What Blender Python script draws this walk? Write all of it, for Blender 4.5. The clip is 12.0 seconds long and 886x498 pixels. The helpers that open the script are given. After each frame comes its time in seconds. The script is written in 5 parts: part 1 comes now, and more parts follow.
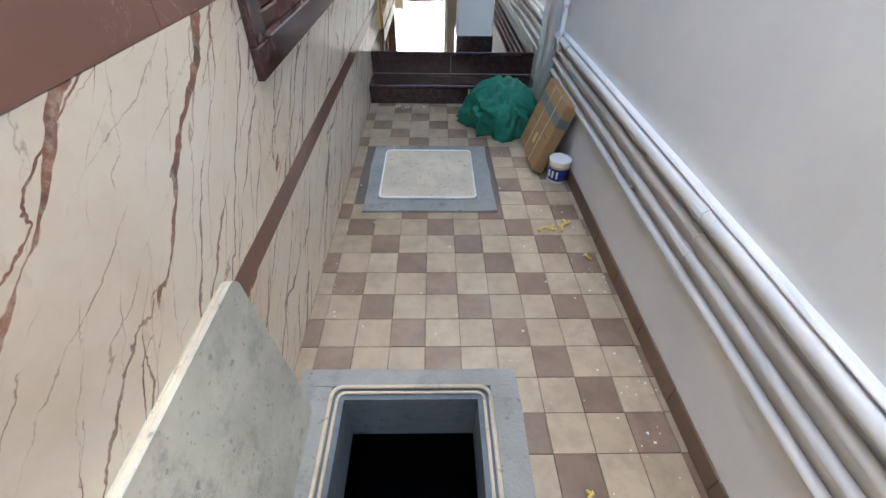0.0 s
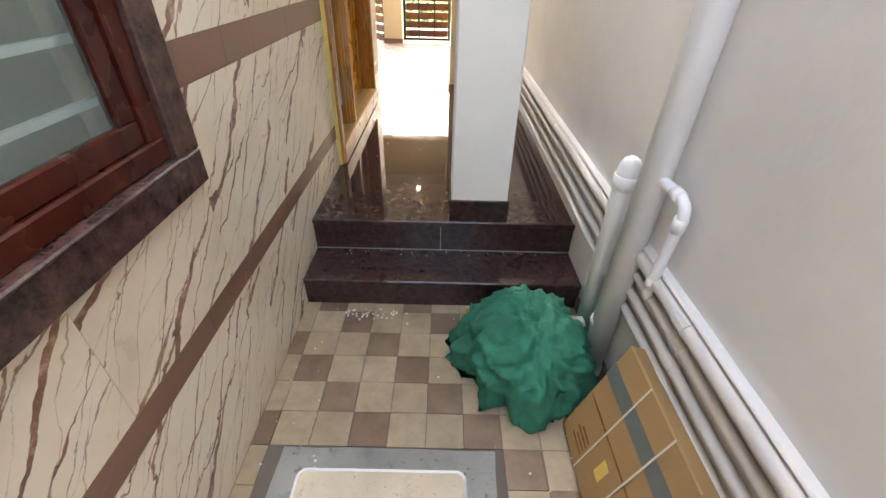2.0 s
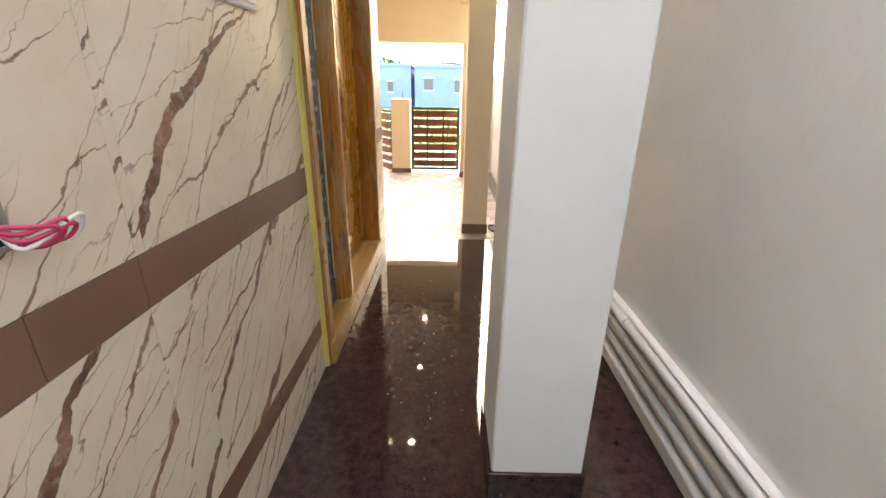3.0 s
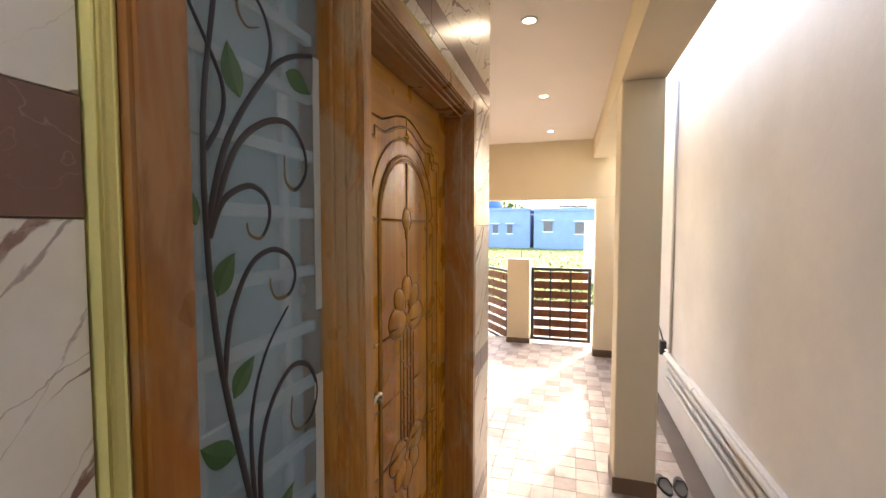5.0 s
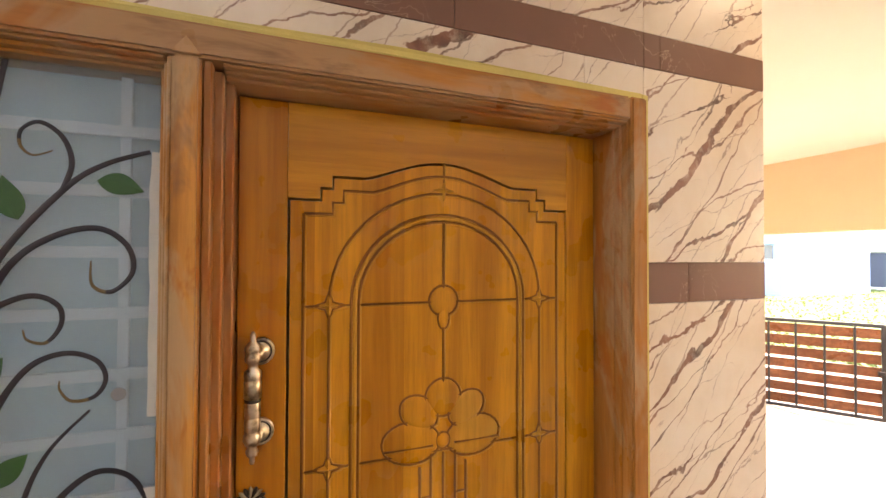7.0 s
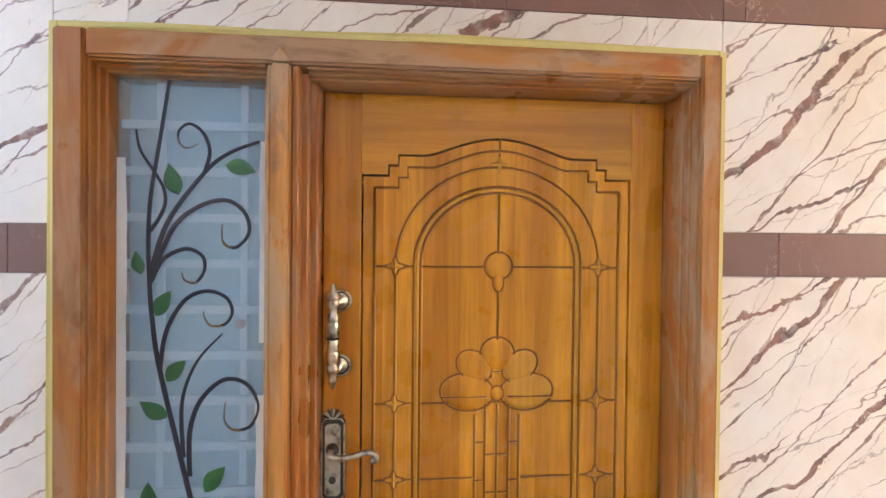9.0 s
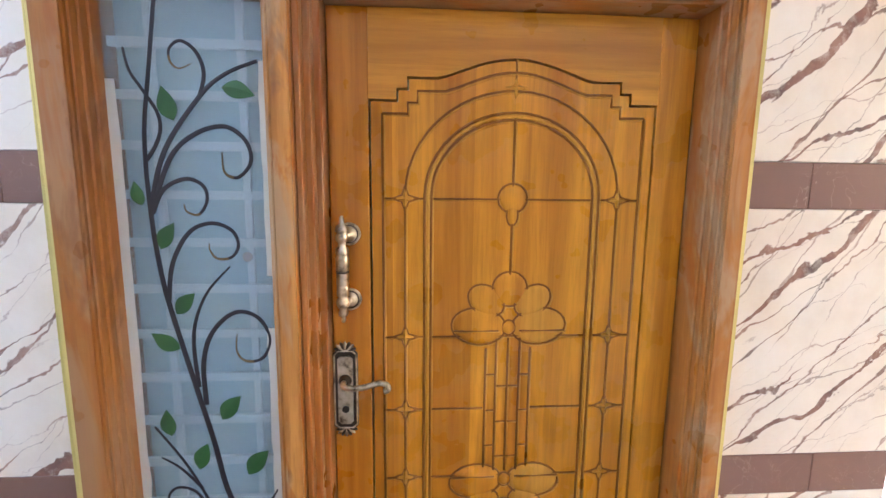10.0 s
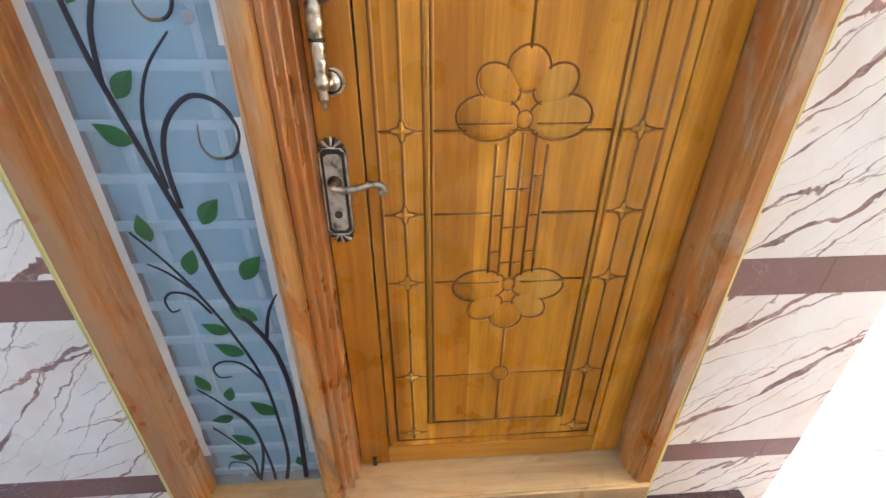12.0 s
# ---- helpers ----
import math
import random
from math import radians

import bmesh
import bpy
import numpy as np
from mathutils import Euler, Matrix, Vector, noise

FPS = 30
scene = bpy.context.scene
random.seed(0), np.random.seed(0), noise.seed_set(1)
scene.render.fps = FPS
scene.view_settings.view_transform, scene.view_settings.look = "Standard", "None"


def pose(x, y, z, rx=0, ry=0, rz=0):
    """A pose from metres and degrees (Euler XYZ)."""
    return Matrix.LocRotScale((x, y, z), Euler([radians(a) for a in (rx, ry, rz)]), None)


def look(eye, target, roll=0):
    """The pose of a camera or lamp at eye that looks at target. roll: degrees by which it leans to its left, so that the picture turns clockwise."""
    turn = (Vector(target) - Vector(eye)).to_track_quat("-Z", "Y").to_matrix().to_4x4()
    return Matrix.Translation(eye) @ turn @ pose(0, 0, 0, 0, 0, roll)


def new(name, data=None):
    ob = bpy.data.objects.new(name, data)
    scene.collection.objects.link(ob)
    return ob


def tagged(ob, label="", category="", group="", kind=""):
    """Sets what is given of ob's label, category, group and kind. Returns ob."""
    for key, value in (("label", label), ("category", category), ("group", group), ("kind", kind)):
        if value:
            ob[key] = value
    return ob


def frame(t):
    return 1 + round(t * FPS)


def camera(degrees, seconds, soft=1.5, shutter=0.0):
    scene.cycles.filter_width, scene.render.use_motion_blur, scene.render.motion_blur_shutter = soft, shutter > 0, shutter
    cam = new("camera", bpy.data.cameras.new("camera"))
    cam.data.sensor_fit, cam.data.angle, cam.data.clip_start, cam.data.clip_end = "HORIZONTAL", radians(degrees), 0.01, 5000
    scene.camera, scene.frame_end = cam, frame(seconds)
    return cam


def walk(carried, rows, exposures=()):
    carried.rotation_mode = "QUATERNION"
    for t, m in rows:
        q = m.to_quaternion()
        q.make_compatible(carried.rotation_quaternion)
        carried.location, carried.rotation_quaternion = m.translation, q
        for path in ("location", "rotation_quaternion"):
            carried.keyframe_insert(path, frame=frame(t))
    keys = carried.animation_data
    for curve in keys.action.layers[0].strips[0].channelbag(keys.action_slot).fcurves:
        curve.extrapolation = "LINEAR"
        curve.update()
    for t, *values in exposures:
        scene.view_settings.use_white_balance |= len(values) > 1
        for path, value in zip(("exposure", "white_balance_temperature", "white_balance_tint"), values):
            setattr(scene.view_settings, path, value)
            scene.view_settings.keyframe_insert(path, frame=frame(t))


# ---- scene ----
cam = camera(93.0, 12.0)
PATH = [
    (0, (-0.117, 0.038, 1.419), (-0.071, 1.548, 0.109), 1.2),
    (0.5, (-0.067, 0.436, 1.433), (0.009, 1.949, 0.127), 1.7),
    (1, (0.055, 0.914, 1.456), (0.123, 2.444, 0.168), 2.2),
    (1.5, (0.066, 1.424, 1.432), (0.112, 2.994, 0.194), 2.0),
    (2, (0.036, 1.936, 1.488), (0.045, 3.581, 0.35), 1.5),
    (2.5, (0.029, 2.416, 1.546), (0.018, 4.175, 0.594), 1.1),
    (3, (-0.07, 2.855, 1.604), (-0.091, 4.725, 0.895), 0.8),
    (3.5, (-0.11, 3.292, 1.63), (-0.158, 5.24, 1.18), 0.6),
    (5.5, (-0.245, 4.521, 2.02), (-1.102, 6.119, 1.981), 0.2),
    (6, (-0.118, 4.772, 2.058), (-1.367, 6.088, 2.026), 0.1),
    (6.5, (0.069, 5.03, 2.06), (-1.474, 5.984, 2.059), 0.0),
    (8.5, (0.355, 5.347, 2.031), (-1.453, 5.495, 2.054), 0.6),
    (9, (0.339, 5.337, 2.007), (-1.471, 5.467, 1.988), 0.6),
    (9.5, (0.314, 5.334, 1.995), (-1.491, 5.452, 1.867), 0.6),
    (10, (0.299, 5.321, 1.968), (-1.495, 5.435, 1.723), 0.6),
    (10.5, (0.276, 5.325, 1.936), (-1.492, 5.436, 1.544), 0.5),
    (11, (0.242, 5.33, 1.896), (-1.484, 5.435, 1.348), 0.5),
    (11.5, (0.212, 5.316, 1.847), (-1.455, 5.434, 1.14), 0.5),
    (12, (0.177, 5.319, 1.817), (-1.41, 5.432, 0.934), 0.4),
]
walk(cam, [(t, look(eye, target, roll)) for t, eye, target, roll in PATH],
     exposures=[(0, 3.65, 6500, 3), (0.8, 3.85, 7500, 6), (1.5, 4.1, 8000, 8), (2.5, 4.15, 9000, 10), (3.0, 3.95, 9000, 11), (3.5, 3.55, 8200, 12),
                (5.5, 3.7, 8000, 15), (6.0, 4.15, 8600, 17), (6.5, 4.4, 9000, 19), (8.5, 4.95, 6700, 14), (10, 5.05, 6100, 12), (12, 5.1, 5700, 9)])

# ---- light ----
SUN_DIR = Vector((0.38, 0.925, 0.84)).normalized()
world = bpy.data.worlds.new("sky_world")
scene.world = world
world.use_nodes = True
wn, wl = world.node_tree.nodes, world.node_tree.links
sky = wn.new("ShaderNodeTexSky")
sky.sky_type, sky.sun_disc = "NISHITA", False
sky.sun_elevation = math.asin(SUN_DIR.z)
sky.sun_rotation = math.atan2(SUN_DIR.x, SUN_DIR.y)
sky.dust_density, sky.air_density = 3.0, 1.0
wl.new(sky.outputs[0], wn["Background"].inputs[0])
wn["Background"].inputs[1].default_value = 0.15
sun = new("sun", bpy.data.lights.new("sun", "SUN"))
sun.data.energy, sun.data.angle, sun.data.color = 0.85, radians(0.5), (1.0, 0.95, 0.87)
sun.matrix_world = look((0, 0, 30), Vector((0, 0, 30)) - SUN_DIR)
# the three lit ceiling spots
for k, y in enumerate((6.85, 8.35, 9.84)):
    spot = new("spot_light", bpy.data.lights.new("spot_light", "AREA"))
    spot.data.shape, spot.data.size, spot.data.energy, spot.data.color = "DISK", 0.066, 0.15, (1.0, 0.88, 0.72)
    spot.location = (-0.47, y, 3.138)


# ---- materials ----
class Mat:
    """A node material with a few shorthand calls."""

    def __init__(self, name, rough=0.6, metal=0.0, spec=0.5):
        self.m = bpy.data.materials.new(name)
        self.m.use_nodes = True
        self.n, self.l = self.m.node_tree.nodes, self.m.node_tree.links
        self.b = self.n["Principled BSDF"]
        self.b.inputs["Roughness"].default_value = rough
        self.b.inputs["Metallic"].default_value = metal
        self.b.inputs["Specular IOR Level"].default_value = spec
        self.co = self.n.new("ShaderNodeTexCoord").outputs["Object"]

    def at(self, scale=(1, 1, 1), rot=(0, 0, 0), world=False):
        mp = self.n.new("ShaderNodeMapping")
        src = self.n.new("ShaderNodeNewGeometry").outputs["Position"] if world else self.co
        self.l.new(src, mp.inputs[0])
        mp.inputs["Scale"].default_value = scale
        mp.inputs["Rotation"].default_value = [radians(a) for a in rot]
        return mp.outputs[0]

    def noise(self, vec, scale, detail=4, rough=0.55, dist=0.0, out="Fac"):
        t = self.n.new("ShaderNodeTexNoise")
        self.l.new(vec, t.inputs["Vector"])
        t.inputs["Scale"].default_value = scale
        t.inputs["Detail"].default_value = detail
        t.inputs["Roughness"].default_value = rough
        t.inputs["Distortion"].default_value = dist
        return t.outputs[out]

    def ramp(self, fac, stops):
        r = self.n.new("ShaderNodeValToRGB")
        self.l.new(fac, r.inputs[0])
        e = r.color_ramp.elements
        while len(e) < len(stops):
            e.new(0.5)
        for k, (p, c) in zip(e, stops):
            k.position = p
            k.color = (*c, 1) if isinstance(c, tuple) else (c, c, c, 1)
        return r.outputs[0]

    def mix(self, fac, a, b, mode="MIX"):
        x = self.n.new("ShaderNodeMix")
        x.data_type, x.blend_type = "RGBA", mode
        for sock, v in ((x.inputs[0], fac), (x.inputs[6], a), (x.inputs[7], b)):
            if hasattr(v, "links"):
                self.l.new(v, sock)
            else:
                sock.default_value = (*v, 1) if isinstance(v, tuple) else v
        return x.outputs[2]

    def math(self, op, a, b=0.0):
        x = self.n.new("ShaderNodeMath")
        x.operation = op
        for sock, v in ((x.inputs[0], a), (x.inputs[1], b)):
            if hasattr(v, "links"):
                self.l.new(v, sock)
            else:
                sock.default_value = v
        return x.outputs[0]

    def random(self):
        return self.n.new("ShaderNodeObjectInfo").outputs["Random"]

    def color(self, c):
        self.l.new(c, self.b.inputs["Base Color"])
        return self

    def rough(self, c):
        self.l.new(c, self.b.inputs["Roughness"])
        return self

    def bump(self, h, strength=0.3, dist=0.005):
        x = self.n.new("ShaderNodeBump")
        x.inputs["Strength"].default_value, x.inputs["Distance"].default_value = strength, dist
        self.l.new(h, x.inputs["Height"])
        self.l.new(x.outputs[0], self.b.inputs["Normal"])
        return self


def painted(name, c, rough=0.55, dirt=0.12, bump=0.25, grain=60):
    """Paint, plaster, concrete or plastic: a base colour with blotches, specks and fine relief."""
    m = Mat(name, rough)
    v = m.at(world=True)
    big, fine = m.noise(v, 1.7, 5, 0.6), m.noise(v, grain, 3)
    dark = tuple(k * (1 - 2.2 * dirt) for k in c)
    col = m.mix(m.ramp(big, [(0.35, 0.0), (0.75, 1.0)]), c, dark)
    col = m.mix(m.math("MULTIPLY", fine, dirt * 1.5), col, tuple(k * 0.6 for k in c))
    if dirt > 0.18:
        spots = m.ramp(m.noise(v, 11, 6, 0.72), [(0.52, 0.0), (0.70, min(1.0, dirt * 2.6))])
        col = m.mix(spots, col, tuple(k * 0.42 for k in c))
        pits = m.ramp(m.noise(v, 38, 3, 0.6), [(0.62, 0.0), (0.70, 0.7)])
        col = m.mix(pits, col, tuple(k * 0.35 for k in c))
    m.color(col).bump(m.math("ADD", m.math("MULTIPLY", big, 1.5), fine), bump, 0.004)
    return m.m


def plain(name, c, rough=0.5, metal=0.0):
    m = Mat(name, rough, metal)
    v = m.at(world=True)
    m.color(m.mix(m.noise(v, 40, 3), tuple(k * 0.85 for k in c), tuple(min(1, k * 1.12) for k in c)))
    m.bump(m.noise(v, 150, 2), 0.08, 0.002)
    return m.m


def marble():
    m = Mat("cream_marble", 0.3, spec=0.35)
    base = m.at(world=True)
    off = m.n.new("ShaderNodeVectorMath")
    off.operation = "MULTIPLY_ADD"
    cmb = m.n.new("ShaderNodeCombineXYZ")
    m.l.new(m.random(), cmb.inputs[0])
    m.l.new(m.random(), cmb.inputs[1])
    m.l.new(cmb.outputs[0], off.inputs[0])
    off.inputs[1].default_value = (7, 9, 0)
    m.l.new(base, off.inputs[2])
    def vein(per_metre, lean, half, wander, scale, seed, gate):
        """Long veins across the slab: they wander, swell, thin out and break off."""
        mp = m.n.new("ShaderNodeMapping")
        m.l.new(off.outputs[0], mp.inputs[0])
        mp.inputs["Rotation"].default_value = (radians(90 - lean), 0, 0)
        mp.inputs["Location"].default_value = (seed, seed * 1.7, seed * 0.6)
        sep = m.n.new("ShaderNodeSeparateXYZ")
        m.l.new(mp.outputs[0], sep.inputs[0])
        st = m.n.new("ShaderNodeMapping")
        m.l.new(mp.outputs[0], st.inputs[0])
        st.inputs["Scale"].default_value = (1, 1, 0.6)
        q = st.outputs[0]
        bend = m.math("MULTIPLY", m.noise(q, scale, 6, 0.58, 0.3), wander)
        phase = m.math("ADD", m.math("MULTIPLY", sep.outputs["Y"], per_metre), bend)
        d = m.math("DIVIDE", m.math("ABSOLUTE", m.math("SUBTRACT", m.math("FRACT", phase), 0.5)), per_metre)
        swell = m.ramp(m.noise(q, scale * 0.9, 4, 0.65), [(gate, 0.0), (gate + 0.22, 1.0)])
        return m.ramp(m.math("MULTIPLY", m.math("SUBTRACT", m.math("MULTIPLY", swell, half), d), 330.0), [(0.0, 0.0), (0.7, 1.0)])

    LEAN = 38
    thick = m.math("MAXIMUM", vein(3.4, LEAN, 0.015, 1.1, 2.2, 0.0, 0.40), vein(2.8, LEAN - 12, 0.010, 1.0, 2.4, 5.3, 0.44))
    thin = m.math("MAXIMUM", vein(6.4, LEAN + 9, 0.0060, 1.4, 3.2, 3.3, 0.39), vein(5.2, LEAN - 9, 0.0060, 1.3, 3.0, 11.3, 0.40))
    thin = m.math("MULTIPLY", thin, 0.85)
    hair = m.math("MAXIMUM", vein(13.0, LEAN + 14, 0.0034, 1.9, 5.0, 7.1, 0.40), vein(11.0, LEAN - 16, 0.0034, 1.9, 5.0, 17.1, 0.42))
    hair = m.math("MULTIPLY", hair, 0.60)
    cloud = m.ramp(m.noise(base, 2.3, 6, 0.65), [(0.3, (0.66, 0.54, 0.41)), (0.52, (0.76, 0.67, 0.55)), (0.75, (0.82, 0.76, 0.67))])
    cloud = m.mix(m.math("MULTIPLY", m.noise(base, 14, 5, 0.7), 0.25), cloud, (0.58, 0.46, 0.34))
    vcol = m.ramp(m.noise(base, 9, 4, 0.65), [(0.35, (0.09, 0.045, 0.033)), (0.52, (0.22, 0.085, 0.05)), (0.68, (0.34, 0.17, 0.11))])
    fac = m.math("MINIMUM", m.math("ADD", m.math("ADD", thick, thin), hair), 0.95)
    fac = m.math("MULTIPLY", fac, m.ramp(m.noise(base, 26, 5, 0.7), [(0.30, 0.55), (0.50, 1.0)]))
    m.color(m.mix(fac, cloud, vcol))
    m.rough(m.ramp(m.noise(base, 6, 4), [(0.3, 0.27), (0.8, 0.42)]))
    return m.m


def band_stone():
    m = Mat("brown_band_tile", 0.3, spec=0.35)
    v = m.at(world=True)
    f = m.noise(v, 6, 4, 0.6, 0.8)
    line = m.ramp(m.math("ABSOLUTE", m.math("SUBTRACT", f, 0.5)), [(0.0, 0.8), (0.006, 0.0)])
    line = m.math("MULTIPLY", line, m.ramp(m.noise(v, 2, 2), [(0.5, 0.0), (0.62, 0.8)]))
    c = m.mix(m.noise(v, 3, 4), (0.17, 0.088, 0.062), (0.25, 0.135, 0.10))
    m.color(m.mix(line, c, (0.5, 0.36, 0.28)))
    return m.m


def granite(name="dark_granite", rough=0.02, k=1.0):
    m = Mat(name, rough)
    v = m.at(world=True)
    c = m.ramp(m.noise(v, 26, 5, 0.7), [(0.3, (0.014 * k, 0.007 * k, 0.006 * k * 1.3)), (0.55, (0.045 * k, 0.024 * k, 0.020 * k * 1.12)), (0.75, (0.07 * k, 0.040 * k, 0.033 * k * 1.08))])
    c = m.mix(m.math("MULTIPLY", m.ramp(m.noise(v, 120, 2), [(0.55, 0.0), (0.7, 1.0)]), 0.15), c, (0.16, 0.11, 0.10))
    dust = m.ramp(m.noise(v, 5, 6, 0.7), [(0.6, 0.0), (0.85, 0.15)])
    m.color(m.mix(dust, c, (0.20, 0.16, 0.14)))
    m.rough(m.ramp(m.noise(v, 4, 5), [(0.4, rough), (0.85, rough + 0.07)]))
    return m.m


def tile_mat(name, c1, c2, rough=0.42):
    m = Mat(name, rough)
    v = m.at(world=True)
    c = m.mix(m.ramp(m.random(), [(0.0, 0.0), (1.0, 1.0)]), c1, c2)
    c = m.mix(m.ramp(m.noise(v, 9, 6, 0.7), [(0.42, 0.0), (0.72, 0.6)]), c, tuple(k * 0.5 for k in c1))
    c = m.mix(m.ramp(m.noise(v, 2.2, 4), [(0.5, 0.0), (0.8, 0.4)]), c, (0.36, 0.30, 0.235))
    m.color(c).bump(m.noise(v, 90, 3), 0.12, 0.002)
    m.rough(m.ramp(m.noise(v, 12, 4), [(0.3, rough - 0.12), (0.8, rough + 0.25)]))
    return m.m


def teak(name, c_lo, c_hi, stain=0.0, axis="z", rough=0.32):
    m = Mat(name, rough, spec=0.28)
    sc = (6, 6, 0.35) if axis == "z" else (6, 0.35, 6)
    v, w = m.at(sc, world=True), m.at(world=True)
    g = m.noise(v, 2.2, 6, 0.6, 0.6)
    fine = m.noise(v, 14, 4, 0.7)
    c = m.ramp(g, [(0.36, c_lo), (0.50, tuple((a + b) / 2 for a, b in zip(c_lo, c_hi))), (0.64, c_hi)])
    c = m.mix(m.math("MULTIPLY", m.ramp(fine, [(0.45, 0.0), (0.75, 1.0)]), 0.45), c, tuple(k * 0.55 for k in c_lo))
    red = m.ramp(m.noise(v, 0.75, 3, 0.5, 0.4), [(0.48, 0.0), (0.68, 0.38)])
    c = m.mix(red, c, tuple(k * f for k, f in zip(c_lo, (0.82, 0.66, 0.55))))
    if stain:
        u = m.at((4, 4, 1.3) if axis == "z" else (4, 1.3, 4), world=True)
        s = m.ramp(m.noise(u, 1.3, 5, 0.62, 0.6), [(0.47, 0.0), (0.55, stain)])
        c = m.mix(s, c, (0.43, 0.29, 0.16))
        s1 = m.ramp(m.noise(u, 1.7, 4, 0.6, 1.2), [(0.55, 0.0), (0.62, stain)])
        c = m.mix(s1, c, (0.38, 0.105, 0.010))
        s2 = m.ramp(m.noise(u, 2.1, 5, 0.65, 0.5), [(0.57, 0.0), (0.66, stain)])
        c = m.mix(m.math("MULTIPLY", s2, 0.9), c, (0.14, 0.075, 0.042))
    sep = m.n.new("ShaderNodeSeparateXYZ")
    m.l.new(w, sep.inputs[0])
    board = m.math("FLOOR", m.math("MULTIPLY", m.math("ADD", sep.outputs["Y" if axis == "z" else "Z"], 20.038), 10.0))
    wn_ = m.n.new("ShaderNodeTexWhiteNoise")
    wn_.noise_dimensions = "1D"
    m.l.new(board, wn_.inputs["W"])
    c = m.mix(m.math("MULTIPLY", m.math("POWER", wn_.outputs["Value"], 1.5), 0.72), c, tuple(k * f for k, f in zip(c_lo, (0.72, 0.6, 0.5))))
    m.color(c).bump(fine, 0.10, 0.002)
    m.rough(m.ramp(m.noise(w, 7, 3), [(0.3, rough - 0.08), (0.8, rough + 0.2)]))
    return m.m


M_MARBLE, M_BAND = marble(), band_stone()
M_GRANITE = granite(k=1.15)
M_SURROUND = granite("mauve_granite", 0.12, 2.0)
M_TILE_L = tile_mat("tan_tile", (0.35, 0.262, 0.172), (0.42, 0.325, 0.222))
M_TILE_D = tile_mat("brown_tile", (0.17, 0.105, 0.068), (0.23, 0.148, 0.10))
M_GROUT = painted("tile_grout", (0.16, 0.13, 0.11), 0.9)
M_WALL = painted("grey_white_paint", (0.74, 0.73, 0.72), 0.5, 0.07, 0.3, 25)
M_CREAM = painted("cream_paint", (0.64, 0.55, 0.39), 0.6, 0.03, 0.12, 40)
M_PALE = painted("pale_paint", (0.74, 0.76, 0.74), 0.55, 0.04, 0.15, 40)
M_CEIL = painted("white_ceiling_paint", (0.70, 0.65, 0.60), 0.7, 0.02, 0.08)
M_CEMENT = painted("grey_cement", (0.35, 0.345, 0.325), 0.85, 0.22, 0.5, 90)
M_COVER = painted("pale_cast_cover", (0.74, 0.63, 0.48), 0.75, 0.22, 0.6, 55)
M_LID = painted("dusty_lid", (0.68, 0.66, 0.56), 0.75, 0.26, 0.5, 45)
M_PIT = painted("damp_pit_plaster", (0.17, 0.20, 0.23), 0.8, 0.25, 0.6, 20)
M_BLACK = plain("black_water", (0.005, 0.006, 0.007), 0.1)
M_PVC = painted("white_pvc", (0.82, 0.85, 0.90), 0.35, 0.06, 0.1, 30)
M_PIPE = painted("painted_pipe", (0.66, 0.65, 0.63), 0.5, 0.10, 0.3, 45)
M_SKIRT = painted("brown_skirting", (0.19, 0.12, 0.075), 0.45, 0.15)
M_TEAK = teak("honey_teak", (0.42, 0.152, 0.009), (0.78, 0.35, 0.025), rough=0.27)
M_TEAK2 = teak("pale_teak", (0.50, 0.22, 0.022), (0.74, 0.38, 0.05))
M_FRAME = teak("worn_teak", (0.34, 0.125, 0.022), (0.56, 0.25, 0.055), 0.7)
M_FRAME_H = teak("worn_teak_beam", (0.34, 0.125, 0.022), (0.56, 0.25, 0.055), 0.7, "y")
M_SILL = teak("sill_teak", (0.45, 0.27, 0.10), (0.62, 0.42, 0.18), 0.3, "y")
M_YELLOW = painted("yellow_filler", (0.74, 0.61, 0.20), 0.8, 0.15, 0.5)
M_TAPE = painted("masking_tape", (0.62, 0.60, 0.52), 0.8, 0.08)
M_BRASS = Mat("antique_brass", 0.30, 1.0)
M_BRASS.color(M_BRASS.ramp(M_BRASS.noise(M_BRASS.at(world=True), 45, 4), [(0.30, (0.12, 0.09, 0.06)), (0.48, (0.50, 0.42, 0.29)), (0.8, (0.70, 0.61, 0.46))]))
M_BRASS = M_BRASS.m
M_BRASS_D = plain("dark_brass", (0.07, 0.055, 0.04), 0.35, 0.9)
M_STEM = plain("dark_stem_paint", (0.018, 0.012, 0.014), 0.35)
M_GOLD = plain("gold_stem_paint", (0.16, 0.10, 0.03), 0.4)
M_LEAF = plain("green_leaf_paint", (0.025, 0.10, 0.02), 0.35)
M_BAR = plain("white_grille", (0.85, 0.87, 0.88), 0.5)
M_REDWOOD = teak("red_wood_frame", (0.055, 0.010, 0.007), (0.12, 0.022, 0.013), rough=0.25)
M_STEEL = plain("black_steel", (0.03, 0.028, 0.03), 0.45, 0.3)
M_SLAT = teak("brown_slat", (0.12, 0.045, 0.022), (0.22, 0.085, 0.04), axis="y")
M_WHITE = plain("white_plastic", (0.82, 0.82, 0.80), 0.35)
M_CARD = painted("cardboard", (0.37, 0.225, 0.10), 0.8, 0.12)
M_DARK = plain("dark_rubber", (0.015, 0.015, 0.017), 0.6)
M_TARPTAPE = plain("grey_tape", (0.12, 0.14, 0.13), 0.4)
M_BLUE = plain("blue_label", (0.02, 0.03, 0.22), 0.35)
M_PINK = plain("pink_wire", (0.65, 0.06, 0.16), 0.4)
M_PEEL = plain("yellow_peel", (0.65, 0.47, 0.12), 0.6)
